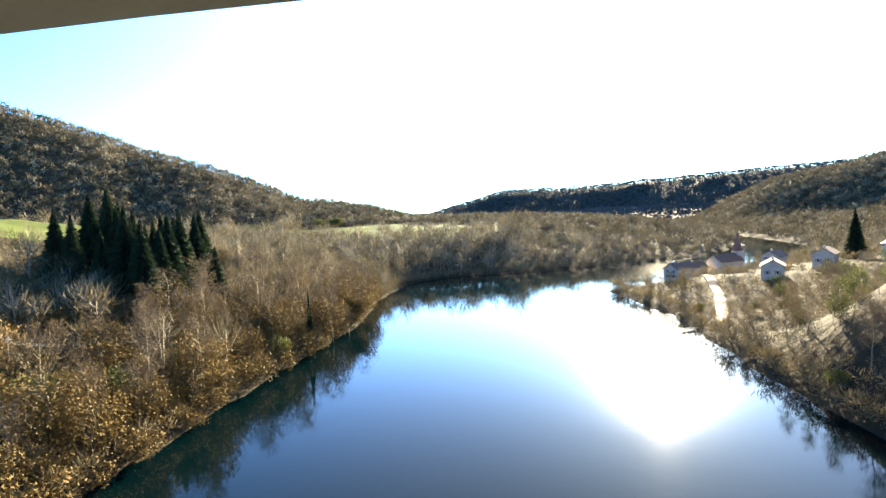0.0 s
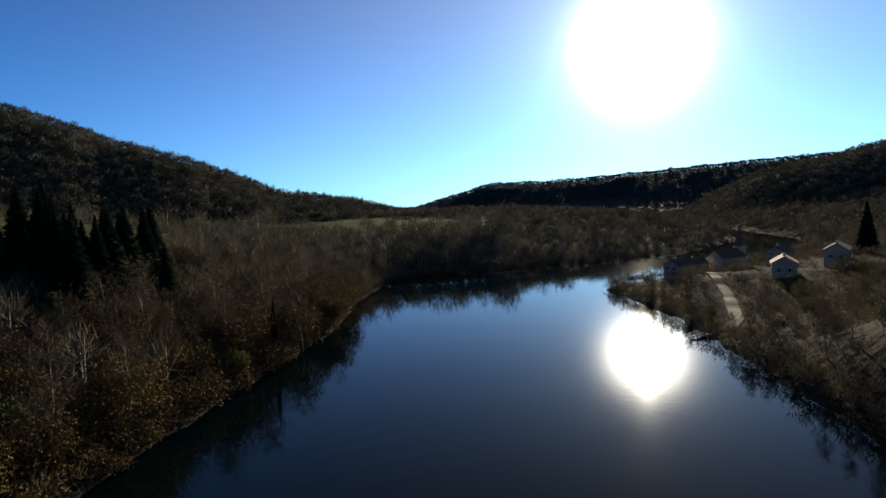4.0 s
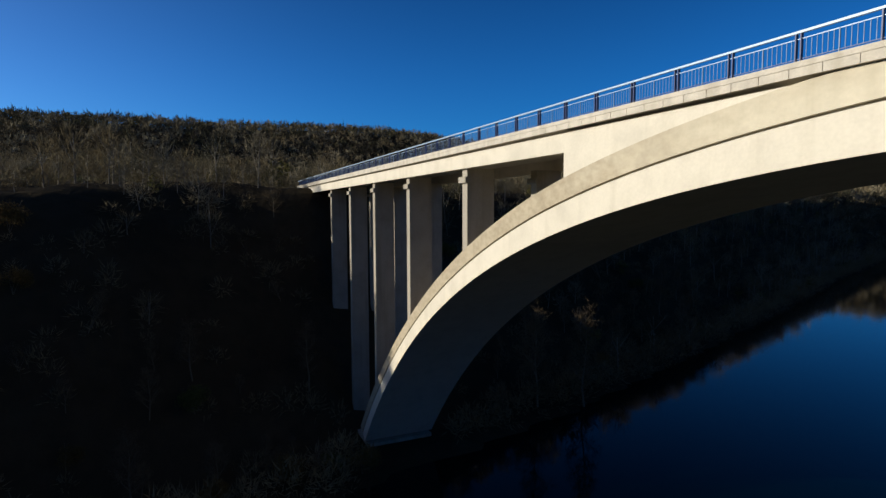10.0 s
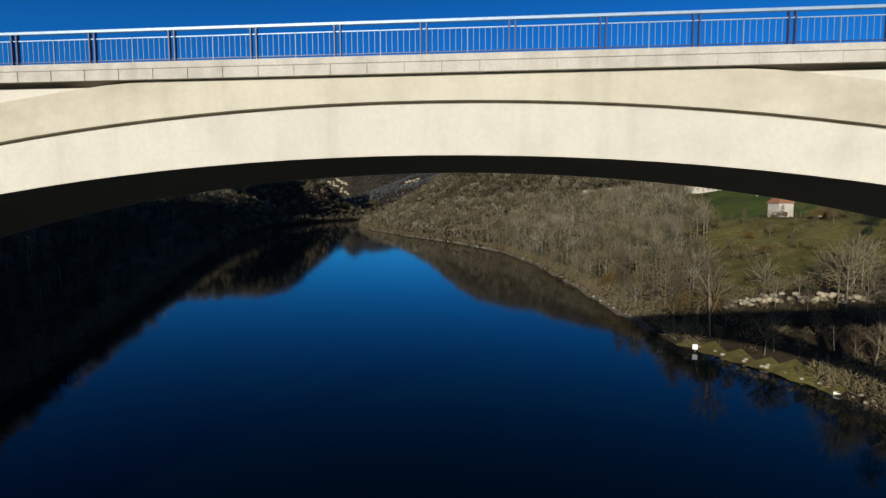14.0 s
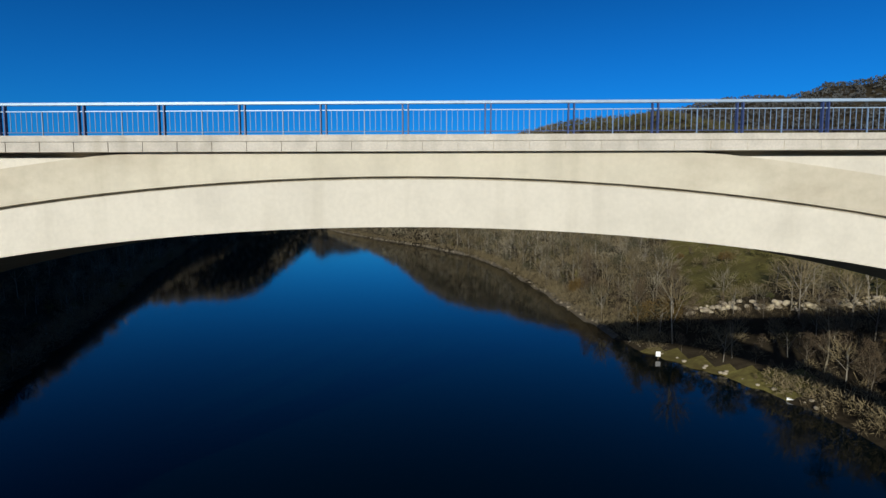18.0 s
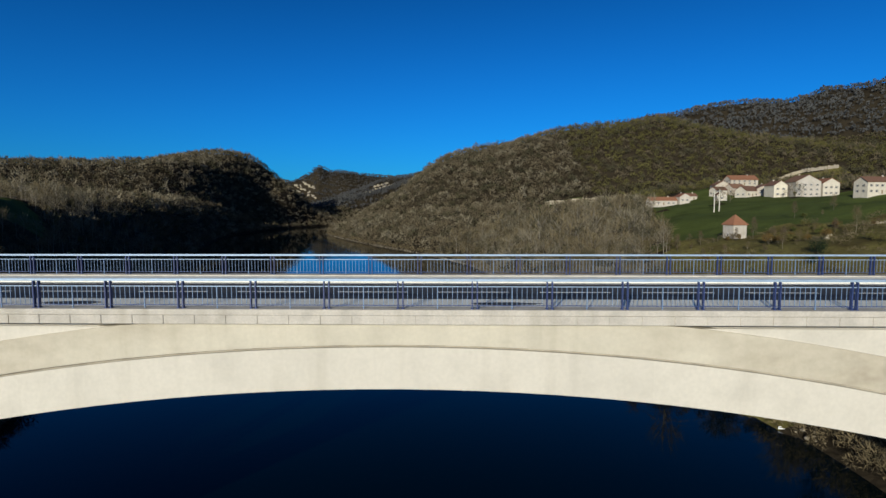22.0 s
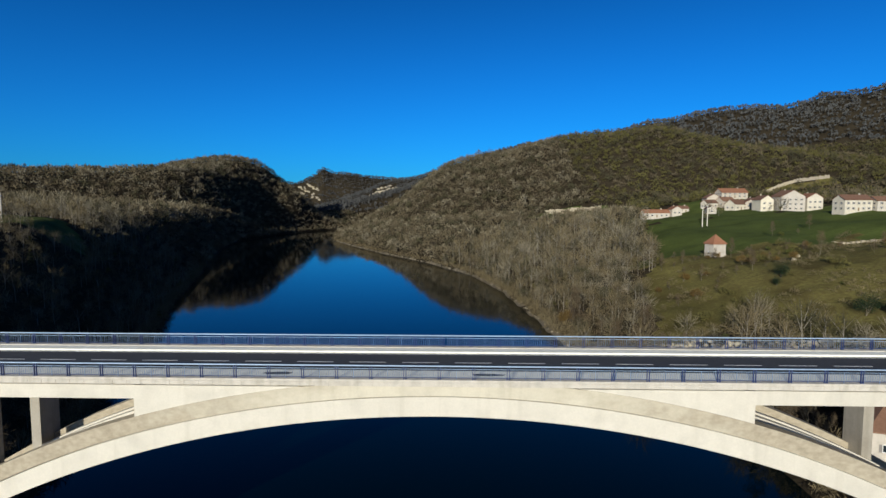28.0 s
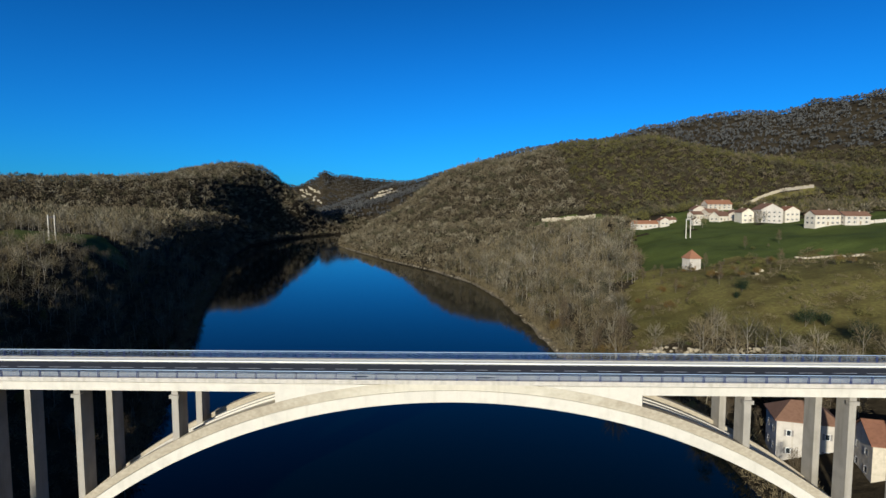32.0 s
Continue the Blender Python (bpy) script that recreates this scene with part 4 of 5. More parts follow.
scatter(0, x[ok], y[ok], TOPS, rng.uniform(0.6, 1.2, ok.sum()), rng, "ridge_conifers", NEEDLE, "dark conifers along the wooded ridge")
put(BARES[3], -594, -61, 1.7, 40, used)
for x, y, sz in ((83, -709, 2.3), (97, -712, 1.7), (60, -712, 1.2), (140, -597, 2.6), (150, -600, 2.2), (163, -604, 2.4)):
    put(LEAFY[2], x, y, sz, x * 7, used)
IVY = kind_conifer(95, 15, 1.1, "slender ivy-covered dead tree by the water")
put(IVY, 44, -138, 1.0, 0, used)
FIR = kind_bush(96, 8, 3.4, OLIVE, "tall yellow-green evergreen among the bare trees", "evergreen")
put(FIR, 92, -112, 1.0, 30, used)

# hedges and single trees on the pasture
hedge = np.random.RandomState(12)
for x0, y0, x1, y1, n in ((70, 150, 125, 168, 9), (85, 196, 112, 205, 5), (104, 203, 150, 186, 12), (128, 208, 165, 190, 10), (150, 232, 185, 240, 4), (80, 176, 140, 170, 14), (150, 160, 175, 176, 6), (60, 112, 100, 118, 8), (112, 118, 136, 146, 4)):
    for i in range(n):
        f = (i + hedge.rand() * 0.7) / n
        x, y = x0 + (x1 - x0) * f + hedge.normal() * 2, y0 + (y1 - y0) * f + hedge.normal() * 2
        if free(x, y):
            put(BARES[hedge.randint(5)] if hedge.rand() < 0.6 else LEAFY[2 if hedge.rand() < 0.5 else 1], x, y, hedge.uniform(0.3, 0.62) * (0.6 if y < 150 else 1), hedge.uniform(0, 360), used)
for kind, x, y, sz, t in ((BARES[1], -66.5, 28, 0.95, 10), (BARES[1], -65.5, 36, 1.0, 120), (BARES[3], -92, -7, 0.9, 60), (BARES[0], -66, -24, 0.75, 200), (BARES[2], -62, -11, 0.5, 0), (BARES[4], -60, -15, 0.55, 90)):
    put(kind, x, y, sz, t, used)

for x, y, sz in ((-66, -100, 0.8), (-74, -108, 0.9), (-82, -104, 0.9), (-72, -122, 0.75), (-84, -120, 0.85), (-94, -114, 0.95), (-80, -138, 0.8), (-92, -132, 0.9), (-104, -126, 1.0), (-98, -148, 0.85),
                 (-110, -142, 0.95), (-122, -150, 1.0), (-112, -160, 0.8), (-128, -168, 0.9), (-120, -178, 0.8), (-96, -172, 0.7), (-90, -160, 0.7), (-136, -180, 0.9), (-88, -92, 0.8), (-96, -96, 0.85), (-104, -100, 0.8), (-92, -104, 0.85), (-100, -108, 0.9), (-110, -108, 0.8),
                 (-86, -112, 0.8), (-106, -116, 0.85), (-114, -118, 0.9), (-98, -88, 0.7), (-108, -92, 0.75), (-116, -100, 0.8), (-78, -96, 0.75), (-70, -92, 0.7)):
    put(FIR, x, y, sz, x * 29, used)
DARK = kind_bush(97, 8, 3.6, NEEDLE, "broad dark evergreen tree in the pasture", "evergreen")
for x, y, sz in ((110, 148, 0.85), (106, 143, 0.6), (111, 110, 1.1), (116, 108, 0.9), (113, 89, 1.15), (118, 92, 0.8)):
    put(DARK, x, y, sz, x * 53, used)

for x, y, k, sz in ((-56, -18, 1, 0.45), (-58, -10, 1, 0.55), (-59, -5, 2, 0.5), (-57, -2, 1, 0.5), (-54, -24, 2, 0.4), (-61, -31, 1, 0.4), (-63, -42, 2, 0.45), (-65, -55, 1, 0.5), (-60, -48, 1, 0.35)):
    put(LEAFY[k], x, y, sz, x * 61 + y, used)
put(BARES[1], -58, -25, 0.55, 75, used)

# low scrub in patches over the pasture
gx, gy = jittered(50, 260, 110, 300, 3.2, rng)
lump = waves(gx, gy, 38, 23) + 0.6 * waves(gx, gy, 13, 24)
ok = (land_kind(gx, gy) == 2) & (lump > np.where(gy < 145, 0.15, 0.62)) & (np.hypot(gx - 117, gy - 212) > 6) & seen_sector(gx, gy)
LOW = [dome(150 + i, 2.2, 1.7, 46, 0.11, False) for i in range(4)]
scatter(0, gx[ok], gy[ok], LOW, rng.uniform(0.5, 1.5, ok.sum()), rng, "pasture_scrub", FOREST, "low brown scrub in patches over the pasture", "scrub")
ok = (land_kind(gx, gy) == 2) & (lump < -1.15) & (np.hypot(gx - 117, gy - 212) > 6) & seen_sector(gx, gy)
DARKER = [leafy(160 + i, 2.6, 1.7, 110, 0.35).arrays() for i in range(4)]
scatter(0, gx[ok], gy[ok], DARKER, rng.uniform(0.5, 1.4, ok.sum()), rng, "evergreen_bushes", MOSSY, "dark evergreen bushes scattered over the pasture", "scrub")
for x, y, sz, t in ((61, 86, 0.45, 30), (57, 84, 0.3, 70), (64, 95, 0.5, 160), (60, 113, 0.35, 5), (68, 119, 0.4, 50), (78, 121, 0.3, 90), (97, 127, 0.3, 190), (128, 204, 0.62, 20), (140, 196, 0.5, 80), (100, 214, 0.55, 10), (94, 188, 0.5, 140), (150, 178, 0.6, 200), (170, 188, 0.55, 250)):
    put(BARES[3], x, y, sz, t, used)

# ---- houses ----
PLASTER = material("cream_plaster", (0.57, 0.51, 0.43), 0.9, 0.2, scale=0.8, vary=0.3, stain=0.4, streak=0.45, rnd=0.25)
STONE = material("pale_stone_wall", (0.52, 0.45, 0.36), 0.92, 0.2, scale=1.5, vary=0.45, stain=0.4, rnd=0.15)
TILE = material("red_clay_tiles", (0.27, 0.125, 0.075), 0.85, 0.2, scale=2.0, vary=0.45, stain=0.4, rnd=0.25)
BROWN_TILE = material("brown_clay_tiles", (0.20, 0.11, 0.075), 0.85, 0.2, scale=2.0, vary=0.45, stain=0.4, rnd=0.25)
GLASS = material("dark_window_glass", (0.02, 0.025, 0.03), 0.1, 0.6, vary=0.1, bump=0)
SHUTTER = material("grey_shutters", (0.22, 0.20, 0.18), 0.7, 0.3, vary=0.2)
WOOD = material("weathered_wood", (0.26, 0.19, 0.12), 0.85, 0.2, scale=3, vary=0.4)
WHITE = material("white_paint", (0.78, 0.77, 0.74), 0.5, 0.4, vary=0.1)
POLE = material("concrete_pole", (0.60, 0.55, 0.45), 0.85, 0.2, scale=2, vary=0.2)
RUBBER = material("black_rubber", (0.02, 0.02, 0.02), 0.8, 0.3, vary=0.1)
ROCK = material("pale_limestone", (0.40, 0.34, 0.255), 0.95, 0.15, scale=1.2, vary=0.5, stain=0.4, rnd=0.3)


def gable_roof(w, d, h, rise, over=0.5, hip=False, thick=0.22):
    """Roof over a w by d wall plan, its ridge along x."""
    bm = bmesh.new()
    a, b = w / 2 + over, d / 2 + over
    r = 0.02 if hip and abs(w - d) < 1.0 else (a - b * 0.8 if hip else a)
    drop = over * rise / (d / 2)
    lv = []
    for dz in (0, thick):
        lv.append([bm.verts.new(p) for p in ((-a, -b, h - drop + dz), (a, -b, h - drop + dz), (a, b, h - drop + dz), (-a, b, h - drop + dz), (-r, 0, h + rise + dz), (r, 0, h + rise + dz))])
    lo, up = lv
    for q in ((0, 1, 5, 4), (2, 3, 4, 5)):
        bm.faces.new([up[i] for i in q])
        bm.faces.new([lo[i] for i in reversed(q)])
    for q in ((1, 2, 5), (3, 0, 4)):
        if hip:
            bm.faces.new([up[i] for i in q])
            bm.faces.new([lo[i] for i in reversed(q)])
        else:
            for i, j in ((q[0], q[2]), (q[2], q[1])):
                bm.faces.new((lo[i], lo[j], up[j], up[i]))
    for i, j in ((0, 1), (1, 2), (2, 3), (3, 0)):
        if hip or (i, j) in ((0, 1), (2, 3)):
            bm.faces.new((lo[i], lo[j], up[j], up[i]))
    bmesh.ops.recalc_face_normals(bm, faces=bm.faces)
    return bm


def walls(w, d, h, rise, hip):
    bm = bmesh.new()
    p = [bm.verts.new(c) for c in ((-w / 2, -d / 2, -2.5), (w / 2, -d / 2, -2.5), (w / 2, d / 2, -2.5), (-w / 2, d / 2, -2.5),
                                   (-w / 2, -d / 2, h), (w / 2, -d / 2, h), (w / 2, d / 2, h), (-w / 2, d / 2, h))]
    bm.faces.new((p[0], p[1], p[5], p[4]))
    bm.faces.new((p[2], p[3], p[7], p[6]))
    if hip:
        bm.faces.new((p[1], p[2], p[6], p[5]))
        bm.faces.new((p[3], p[0], p[4], p[7]))
    else:
        e, f = bm.verts.new((w / 2, 0, h + rise)), bm.verts.new((-w / 2, 0, h + rise))
        bm.faces.new((p[1], p[2], p[6], e, p[5]))
        bm.faces.new((p[3], p[0], p[4], f, p[7]))
    bmesh.ops.recalc_face_normals(bm, faces=bm.faces)
    return bm


def window(parent, x, y, z, side, w=0.9, h=1.3, shutters=True):
    """A window with frame, pane, sill and shutters on a wall; side: the way it faces (0 -y, 1 +x, 2 +y, 3 -x)."""
    win = new("window")
    win.parent = parent
    win.matrix_basis = pose(x, y, z, 0, 0, side * 90)
    fr = bmesh.new()
    for a in ((-w / 2, -w / 2 + 0.08, 0, h), (w / 2 - 0.08, w / 2, 0, h), (-w / 2, w / 2, 0, 0.08), (-w / 2, w / 2, h - 0.08, h)):
        box(fr, a[0], a[1], -0.06, 0.05, a[2], a[3])
    part("window_frame", fr, WHITE, win)
    part("pane", box_bm(-w / 2 + 0.06, w / 2 - 0.06, -0.03, 0.0, 0.06, h - 0.06), GLASS, win)
    part("sill", box_bm(-w / 2 - 0.1, w / 2 + 0.1, -0.14, 0.05, -0.1, 0), STONE, win)
    if shutters:
        for s in (-1, 1):
            part("shutter", box_bm(min(s * w / 2, s * (w / 2 + 0.45)), max(s * w / 2, s * (w / 2 + 0.45)), -0.08, -0.03, 0, h), SHUTTER, win)
    return win


def house(x, y, turn, w, d, h, rise, wall, roof, label, hip=False, cols=3, rows=2, chimney=True, z=None, shutters=True, name="house", sides=(0, 1, 3)):
    ob = tagged(new(name), label, "house" if name == "house" else name.replace("_", " "), "houses of the hamlet" if name == "house" else "")
    ob.matrix_basis = pose(x, y, ground(x, y) if z is None else z, 0, 0, turn)
    part("wall", walls(w, d, h, rise, hip), wall, ob)
    rf = part("roof", gable_roof(w, d, h, rise, hip=hip), roof, ob)
    if chimney:
        part("chimney", box_bm(w * 0.22, w * 0.22 + 0.7, -0.35, 0.35, h + rise * 0.4, h + rise + 0.9), STONE, rf)
    for side in sides:
        span = w if side in (0, 2) else d
        n = cols if side in (0, 2) else max(1, int(span / 3.4))
        for i in range(n):
            for j in range(rows):
                u = (i - (n - 1) / 2) * span / (n + 0.3)
                zz = 0.9 + j * (h - 0.6) / max(rows, 1)
                if j == 0 and i == n // 2 and side == 0:
                    door = part("door", box_bm(u - 0.5, u + 0.5, -d / 2 - 0.06, -d / 2 + 0.05, 0, 2.05), WOOD, ob)
                    continue
                px, py = {0: (u, -d / 2), 1: (w / 2, u), 2: (u, d / 2), 3: (-w / 2, u)}[side]
                window(ob, px, py, zz, side, shutters=shutters)
    return ob


# the hamlet on the meadow
house(155, 396, 4, 20, 8, 3.6, 2.4, PLASTER, TILE, "long low cream farmhouse with a red tiled roof", rows=1, cols=5, z=ground(155, 396) + 1.2)
house(169.5, 394, 92, 9, 7.6, 4.2, 2.2, PLASTER, TILE, "small white gabled house joined to the farmhouse", rows=1, z=ground(169, 394) + 1.2)
house(187, 372, 80, 8, 6.5, 3.6, 2.0, PLASTER, BROWN_TILE, "small cream house with a brown roof", rows=1, cols=2)
house(178, 402, 10, 9, 6, 3.2, 2.0, PLASTER, BROWN_TILE, "low cream shed behind the poles", rows=1, cols=2)
house(207, 415, 84, 12, 11, 4.4, 3.2, STONE, BROWN_TILE, "pale gabled barn high in the hamlet", rows=1)
house(227, 424, 5, 22, 11, 4.6, 3.4, STONE, TILE, "large cream house with a broad red tiled roof", cols=5)
house(199, 401, 18, 10, 7, 4.0, 2.4, PLASTER, BROWN_TILE, "cream house with a brown roof in the hamlet", rows=1)
house(212, 402, 20, 12, 8, 4.2, 3.0, STONE, BROWN_TILE, "stone house with a steep brown roof", rows=1)
house(212, 385, 22, 12, 10, 4.2, 3.4, PLASTER, BROWN_TILE, "white barn with a wide brown roof", rows=1)
house(224, 386, 82, 11, 12, 4.4, 3.2, STONE, BROWN_TILE, "broad stone barn with its gable to the meadow", rows=1)
house(220.5, 364, 90, 12, 9, 7.6, 3.0, PLASTER, BROWN_TILE, "white wing with a grey-brown roof at the meadow's edge", cols=2, rows=2)
house(235, 359, 90, 14, 16.5, 10.0, 4.4, PLASTER, BROWN_TILE, "tall broad white gabled house with many windows", cols=3, rows=3)
house(252, 361, 90, 12, 11, 8.2, 3.2, PLASTER, TILE, "white gabled house beside its tall neighbour", cols=2, rows=2)
house(232, 290, 8, 17.5, 9, 6.6, 2.8, PLASTER, BROWN_TILE, "white house with a low brown roof above the meadow", cols=5)
house(249.5, 288, 0, 15.5, 9, 5.6, 2.4, PLASTER, BROWN_TILE, "white house with dark doors at the meadow's upper edge", cols=4)
bm = bmesh.new()
for i in range(12):
    gx, gy = 259 + i * 2.5, 286 - i * 0.4
    box(bm, gx, gx + 2.48, gy, gy + 0.3, ground(gx, gy) - 1, ground(gx + 1.2, gy) + 2.0 + 0.06 * (i % 2))
tagged(mesh_object("garden_wall", bm, PLASTER), "long white rendered garden wall beside the houses", "wall")
# square pavilion in the pasture
house(117.5, 212, 12, 6.2, 6.2, 6.2, 3.6, PLASTER, TILE, "square cream pavilion with a red pyramid roof in the pasture", hip=True, cols=1, rows=1, chimney=False, shutters=False, name="pavilion")
# houses beside the bridge's east end
house(74.3, 51.3, -17, 11.5, 9, 8.2, 2.8, PLASTER, BROWN_TILE, "two-storey cream house with a brown hipped roof by the bridge", hip=True, cols=3, rows=2, sides=(0, 1, 2, 3), z=ground(67.5, 50) + 1.3)
house(83, 37, -15, 11, 9, 7.4, 3.0, STONE, TILE, "stone house with an orange tiled roof below the bridge", cols=2, rows=2, sides=(0, 1, 2, 3), z=ground(76.5, 34))

# houses on the south-west shore
for x, y, t, w, d, h, rm, lab in ((-87, -229, 30, 12, 8, 5.5, BROWN_TILE, "lakeside house with pale gables at the water's edge"),
                                  (-102, -248, 20, 9, 7, 4.5, BROWN_TILE, "small lakeside house with white gables"),
                                  (-104, -190, 60, 12, 8, 4.4, TILE, "house with a flat pale roof on the wooded shore"),
                                  (-131, -204, 50, 14, 8, 4.5, BROWN_TILE, "long house on the wooded slope"),
                                  (-147, -192, 60, 10, 8, 5.0, BROWN_TILE, "white-walled house high on the slope"),
                                  (-128, -232, 40, 11, 8, 5.0, BROWN_TILE, "house among the trees above the shore")):
    house(x, y, t, w * 0.85, d * 0.85, h * 0.85, 2.1, STONE, rm, lab, cols=3, rows=1 if h < 5 else 2, z=ground(x, y) + (0.2 if x > -95 else 1.0))


def church(x, y):
    ob = tagged(new("church"), "small stone church with a slender pointed spire", "church")
    ob.matrix_basis = pose(x, y, ground(x, y), 0, 0, 25)
    part("nave", walls(14, 8, 6, 3, False), STONE, ob)
    part("roof", gable_roof(14, 8, 6, 3), BROWN_TILE, ob)
    part("tower", box_bm(-10, -6.4, -1.8, 1.8, -2, 10), STONE, ob)
    bm = bmesh.new()
    bmesh.ops.create_cone(bm, cap_ends=True, segments=8, radius1=2.2, radius2=0.05, depth=9)
    bmesh.ops.translate(bm, verts=bm.verts, vec=(-8.2, 0, 14.5))
    part("spire", bm, BROWN_TILE, ob)


church(-116, -250)


# ---- power poles: pairs of concrete posts with a crossarm ----
def pole_pair(x, y, h):
    ob = tagged(new("power_pole"), "pair of pale concrete power poles with a crossarm", "power pole", "power poles")
    ob.matrix_basis = pose(x, y, ground(x, y) - 0.5)
    for s in (-1, 1):
        bm = bmesh.new()
        bmesh.ops.create_cone(bm, cap_ends=True, segments=8, radius1=0.34, radius2=0.22, depth=h)
        bmesh.ops.translate(bm, verts=bm.verts, vec=(s * 1.5, 0, h / 2))
        part("post", bm, POLE, ob)
    part("crossarm", box_bm(-2.2, 2.2, -0.1, 0.1, h - 1.2, h - 1.0), STEEL, ob)
    for i in (-2, 0, 2):
        part("insulator", box_bm(i - 0.09, i + 0.09, -0.09, 0.09, h - 1.0, h - 0.55, bevel=0.03), GLASS, ob)


pole_pair(158.5, 316, 14)
pole_pair(-182, 173, 12)

# ---- the near east shore: sign board, rowing boat, rock wall ----
sign = tagged(new("sign_board"), "white sign board on a post at the water's edge", "sign")
sx, sy = 45.4, 101.4
sign.matrix_basis = pose(sx, sy, ground(sx, sy) - 0.1, 0, 0, -12)
part("post", box_bm(-0.06, 0.06, -0.06, 0.06, 0, 1.9), WOOD, sign)
part("panel", box_bm(-0.5, 0.5, -0.11, -0.065, 1.2, 2.3, bevel=0.01), WHITE, sign, "blank white panel")


def rowing_boat(x, y, turn):
    ob = tagged(new("rowing_boat"), "pale grey wooden rowing boat moored at the shore", "boat")
    ob.matrix_basis = pose(x, y, WATER_Z, 0, 0, turn)
    bm = bmesh.new()
    rows = []
    for i in range(11):
        u = i / 10
        half = 0.75 * math.sin(math.pi * min(1, 0.12 + u * 0.88)) ** 0.6 * (1 if u > 0.1 else 0.9)
        half = max(half, 0.06) if i in (0, 10) else half
        px = -1.9 + 3.8 * u
        lift = 0.12 * (2 * u - 1) ** 2
        rows.append([bm.verts.new(p) for p in ((px, -half, 0.42 + lift), (px, -half * 0.75, 0.05), (px, 0, -0.08), (px, half * 0.75, 0.05), (px, half, 0.42 + lift),
                                               (px, half * 0.9, 0.42 + lift), (px, half * 0.65, 0.1), (px, -half * 0.65, 0.1), (px, -half * 0.9, 0.42 + lift))])
    for p, q in zip(rows, rows[1:]):
        for j in range(9):
            bm.faces.new((p[j], q[j], q[(j + 1) % 9], p[(j + 1) % 9]))
    bm.faces.new(rows[0])
    bm.faces.new(rows[-1][::-1])
    bmesh.ops.recalc_face_normals(bm, faces=bm.faces)
    part("hull", bm, WHITE, ob, "pale grey painted hull")
    for px in (-0.8, 0.3, 1.1):
        part("thwart", box_bm(px - 0.12, px + 0.12, -0.55, 0.55, 0.27, 0.31), WOOD, ob)


rowing_boat(60.0, 75.8, 168)


def boulder(rng, r):
    bm = bmesh.new()
    bmesh.ops.create_icosphere(bm, subdivisions=2, radius=r)
    o = Vector(rng.uniform(-50, 50, 3))
    for v in bm.verts:
        n = noise.noise(v.co / r * 0.9 + o) * 0.35 + noise.noise(v.co / r * 2.3 + o) * 0.12
        v.co *= 1 + n
        v.co.z *= 0.75
    return bm


rock_rng = np.random.RandomState(9)
STONES = []
for k in range(5):
    bm = boulder(rock_rng, 1.0)
    me = bpy.data.meshes.new("rock")
    bm.to_mesh(me)
    bm.free()
    me.materials.append(ROCK)
    STONES.append(me)
cliff = tagged(new("rock_wall"), "pale limestone rock face beside the track", "rock face")
for i in range(150):
    u = rock_rng.rand()
    x, y = 58 + u * 46 + rock_rng.uniform(-1, 1), 118 - u * 27 + 1.5 * math.sin(u * 9) + rock_rng.uniform(-1.4, 1.4)
    o = new("rock", STONES[i % 5])
    o.parent = cliff
    s = rock_rng.uniform(0.35, 0.95)
    o.matrix_basis = pose(x, y, ground(x, y) + rock_rng.uniform(-0.3, 1.4), 0, 0, rock_rng.uniform(0, 360)) @ Matrix.Diagonal((s, s * 0.8, s * 0.9, 1))
for x, y, s in ((71.4, 192.2, 2.4), (74, 195, 1.5), (120, 190, 0.9), (135, 180, 1.0), (128, 171, 0.8)):
    o = tagged(new("boulder", STONES[int(s * 10) % 5]), "pale limestone boulder in the pasture", "rock", "boulders in the pasture")
    o.matrix_basis = pose(x, y, ground(x, y) + 0.2 * s, 0, 0, x * 41 % 360) @ Matrix.Diagonal((s, s, s * 1.2, 1))

# a row of tall trees at the water on the south-east point
for x, y, k, sz in ((40, -146, 0, 1.35), (38, -158, 3, 1.4), (37, -168, 0, 1.25), (39, -178, 4, 1.9), (38, -188, 0, 1.3), (39, -198, 3, 1.35), (40, -208, 0, 1.35), (42, -217, 2, 1.5), (46, -152, 3, 1.3), (45, -172, 0, 1.4), (46, -192, 1, 1.1), (47, -210, 0, 1.3)):
    put(LEAFY[0] if k == 0 else BARES[k], x, y, sz, x * 31 + y * 17, used)

# stone field walls
for x0, y0, x1, y1, hh in ((95, 560, 152, 545, 4.4), (164, 203, 187, 189, 0.9), (310, 551, 344, 571, 3.0), (344, 571, 371, 579, 3.0), (371, 579, 410, 580, 3.4)):
    bm = bmesh.new()
    n = int(math.hypot(x1 - x0, y1 - y0) / 1.6)
    for i in range(n):
        x, y = x0 + (x1 - x0) * i / n, y0 + (y1 - y0) * i / n
        z, k = ground(x, y), rock_rng.uniform(0.8, 1.15)
        box(bm, x - 0.85, x + 0.85, y - 0.45, y + 0.45, z - 0.8, z + hh * k)
    tagged(mesh_object("field_wall", bm, ROCK), "long pale dry-stone wall across the slope", "wall", "field walls")


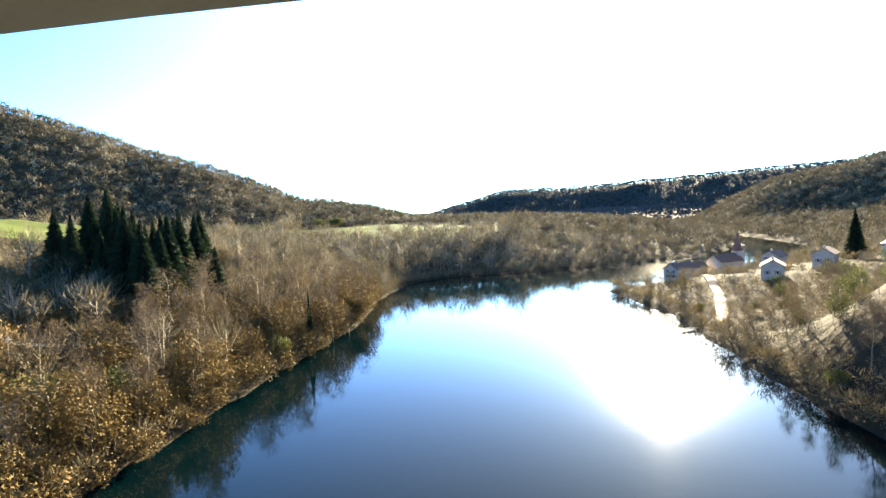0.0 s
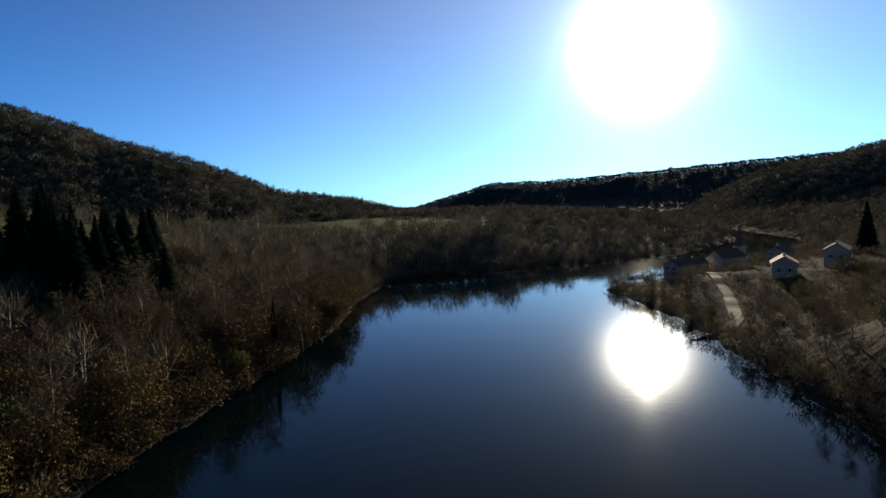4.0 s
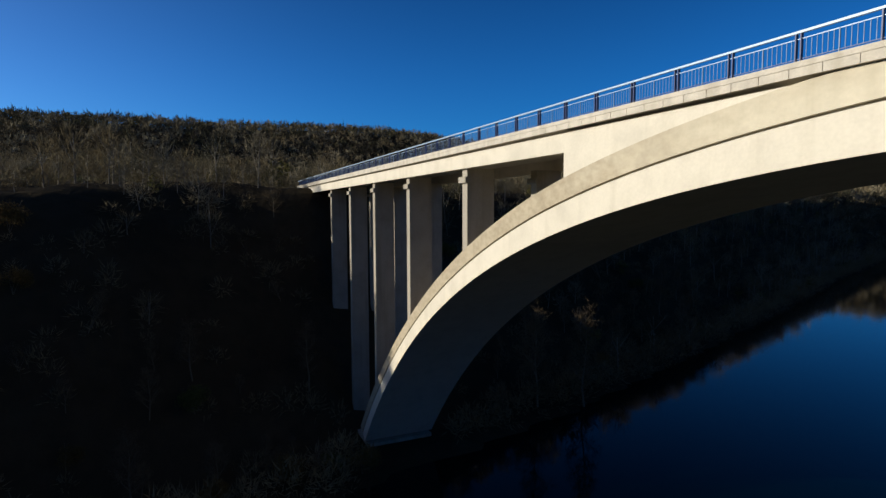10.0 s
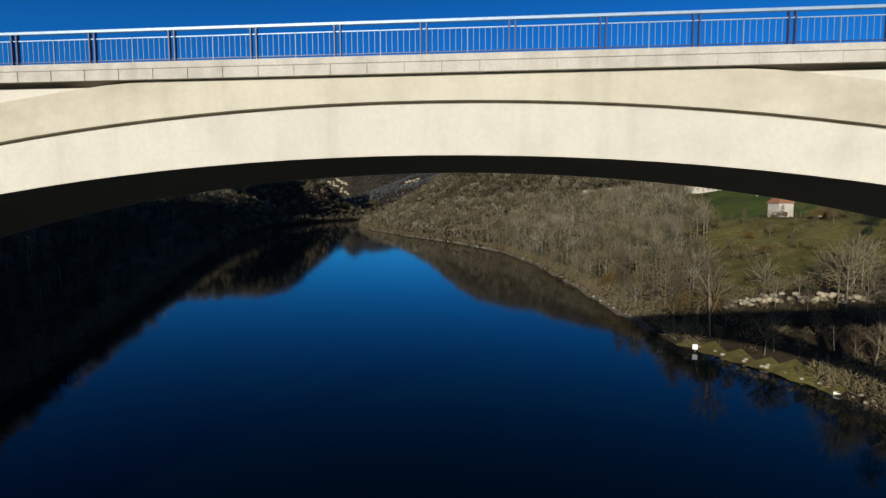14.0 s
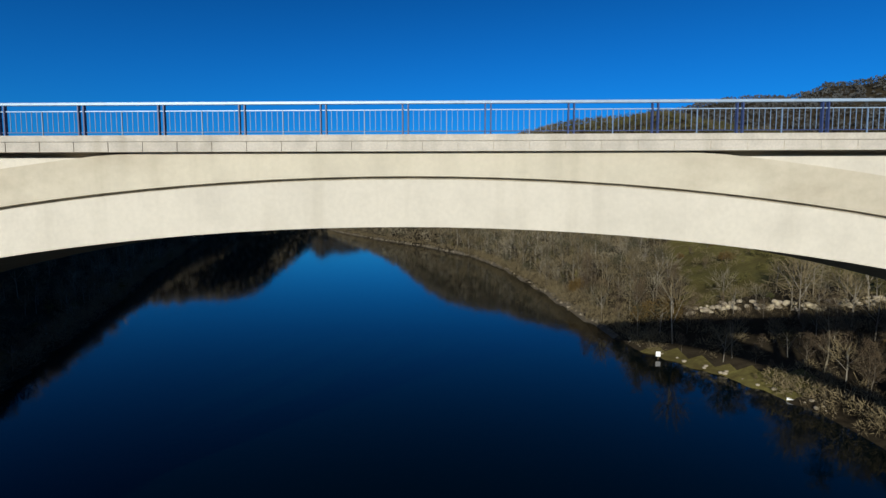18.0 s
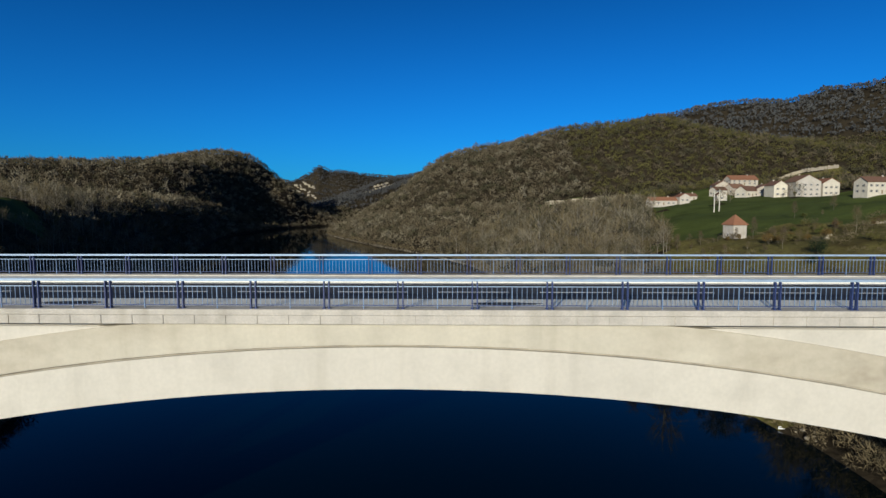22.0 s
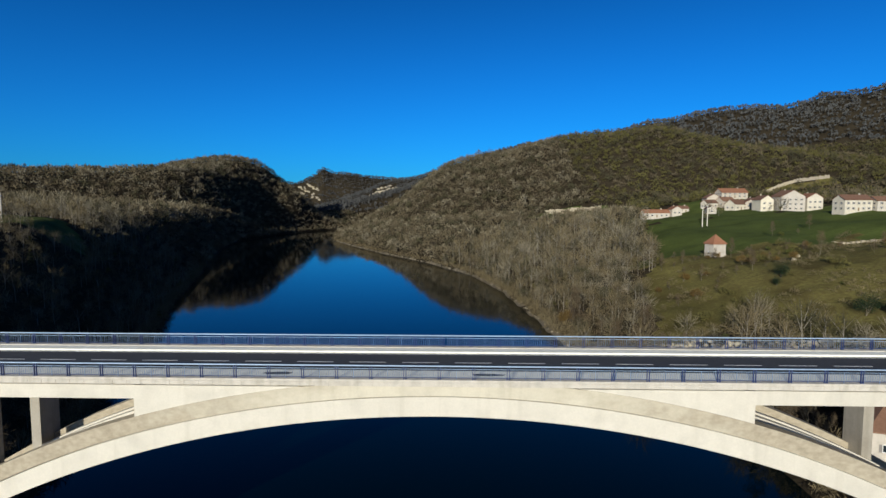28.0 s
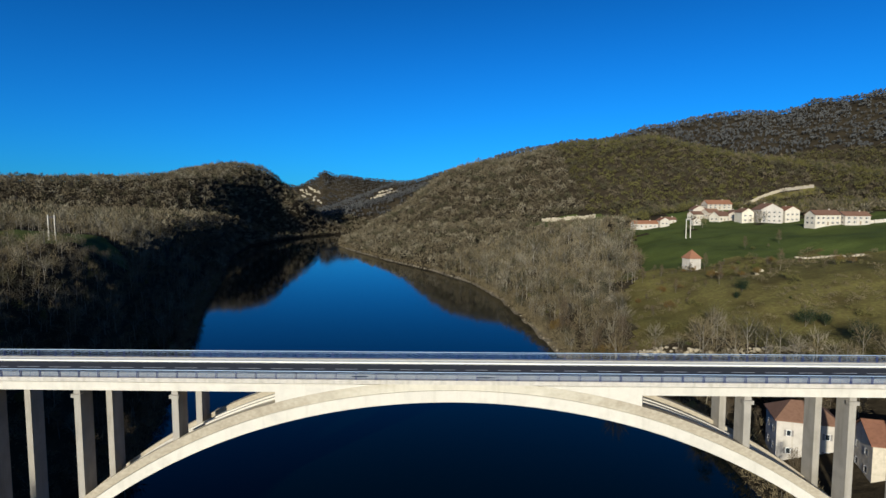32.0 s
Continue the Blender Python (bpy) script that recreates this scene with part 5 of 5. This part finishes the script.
# ---- a car on the lane of the south-east bank ----
def car(x, y, turn):
    ob = tagged(new("car"), "white hatchback on the lane above the lake", "car")
    ob.matrix_basis = pose(x, y, ground(x, y) + 0.02, 0, 0, turn)
    bm = bmesh.new()
    prof = [(-2.0, 0.35), (-2.0, 0.85), (-1.75, 1.0), (-1.3, 1.45), (0.3, 1.48), (1.0, 0.98), (1.9, 0.85), (2.05, 0.6), (2.05, 0.35)]
    a = [bm.verts.new((px, -0.85, pz)) for px, pz in prof]
    b = [bm.verts.new((px, 0.85, pz)) for px, pz in prof]
    bm.faces.new(a[::-1])
    bm.faces.new(b)
    for i in range(len(prof)):
        j = (i + 1) % len(prof)
        bm.faces.new((a[i], a[j], b[j], b[i]))
    bmesh.ops.recalc_face_normals(bm, faces=bm.faces)
    bmesh.ops.bevel(bm, geom=bm.edges[:], offset=0.06, segments=2, affect="EDGES")
    part("body", bm, WHITE, ob)
    for s in (-1, 1):
        part("side_window", box_bm(-1.2, 0.45, min(s * 0.84, s * 0.87), max(s * 0.84, s * 0.87), 0.98, 1.36), GLASS, ob)
        for px in (-1.25, 1.3):
            w = bmesh.new()
            bmesh.ops.create_cone(w, cap_ends=True, segments=16, radius1=0.32, radius2=0.32, depth=0.2,
                                  matrix=pose(px, s * 0.8, 0.32, 90))
            part("wheel", w, RUBBER, ob)


car(86.5, -92.2, 140)

# pale cliffs high on the far mountain
crag_rng = np.random.RandomState(4)
crags = tagged(new("cliff"), "pale limestone cliff bands on the far mountain", "cliff")
for n, x0, y0, x1, y1 in CLIFFS:
    for i in range(n):
        f = (i + crag_rng.rand()) / n
        x, y = x0 + (x1 - x0) * f + crag_rng.normal() * 4, y0 + (y1 - y0) * f + crag_rng.normal() * 4
        o = new("rock", STONES[i % 5])
        o.parent = crags
        o.matrix_basis = pose(x, y, ground(x, y) + 3, 0, 0, crag_rng.uniform(-20, 20)) @ Matrix.Diagonal((crag_rng.uniform(3, 8), 5, crag_rng.uniform(3, 7), 1))


def ribbon(name, pts, width, mat, label, category, lift=0.18):
    """A lane that follows the ground."""
    bm, rows = bmesh.new(), []
    for (ax, ay), (bx, by) in zip(pts, pts[1:]):
        n = max(2, int(math.hypot(bx - ax, by - ay) / 2.5))
        for i in range(n):
            f = i / n
            x, y = ax + (bx - ax) * f, ay + (by - ay) * f
            ux, uy = (bx - ax) / math.hypot(bx - ax, by - ay), (by - ay) / math.hypot(bx - ax, by - ay)
            p, q = (x - uy * width / 2, y + ux * width / 2), (x + uy * width / 2, y - ux * width / 2)
            z = max(ground(*p), ground(*q), ground(x, y)) + lift
            rows.append([bm.verts.new((*p, z)), bm.verts.new((*q, z)), bm.verts.new((*q, z - 1.2)), bm.verts.new((*p, z - 1.2))])
    for a, b in zip(rows, rows[1:]):
        for j in range(4):
            bm.faces.new((a[j], b[j], b[(j + 1) % 4], a[(j + 1) % 4]))
    bmesh.ops.recalc_face_normals(bm, faces=bm.faces)
    return tagged(mesh_object(name, bm, mat), label, category, kind="structure")


GRAVEL = material("pale_gravel", (0.30, 0.25, 0.18), 0.95, 0.1, scale=2, vary=0.4, stain=0.3)
ribbon("road", LANE, 3.6, ASPHALT, "narrow grey lane above the lake", "road")
ribbon("path", PATHWAY, 3.0, GRAVEL, "pale gravel path down to the shore", "path")
ribbon("approach_road", [(-111, 5.4), (-140, 5.4), (-180, 12)], 6.0, ASPHALT, "asphalt road leading off the bridge", "road", 0.4)
jetty = tagged(new("jetty"), "small weathered wooden jetty at the shore", "jetty")
jetty.matrix_basis = pose(-57, -143, WATER_Z, 0, 0, 20)
for i in range(12):
    part("plank", box_bm(-1 + i * 0.42, -0.62 + i * 0.42, -0.9, 0.9, 0.5, 0.56, bevel=0.01), WOOD, jetty)
for px in (0, 3.6):
    for py in (-0.8, 0.8):
        part("pile", box_bm(px - 0.09, px + 0.09, py - 0.09, py + 0.09, -2.5, 0.85), WOOD, jetty)

# pale stones along the eastern waterline
bm = bmesh.new()
bmesh.ops.create_icosphere(bm, subdivisions=1, radius=1.0)
PEBBLE = np.array([v.co for v in bm.verts]) * (1, 1, 0.6), np.array([[v.index for v in f.verts] for f in bm.faces])
bm.free()
px, py = jittered(-190, 80, 70, 700, 1.8, rng)
d = river_d(px, py)
ok = (np.abs(d - 0.6) < 1.6) & (west_of_river(px, py) < 0.5)
scatter(0, px[ok], py[ok], [PEBBLE], rng.uniform(0.15, 0.65, ok.sum()), rng, "shore_stones", ROCK, "pale stones along the waterline", "stones")
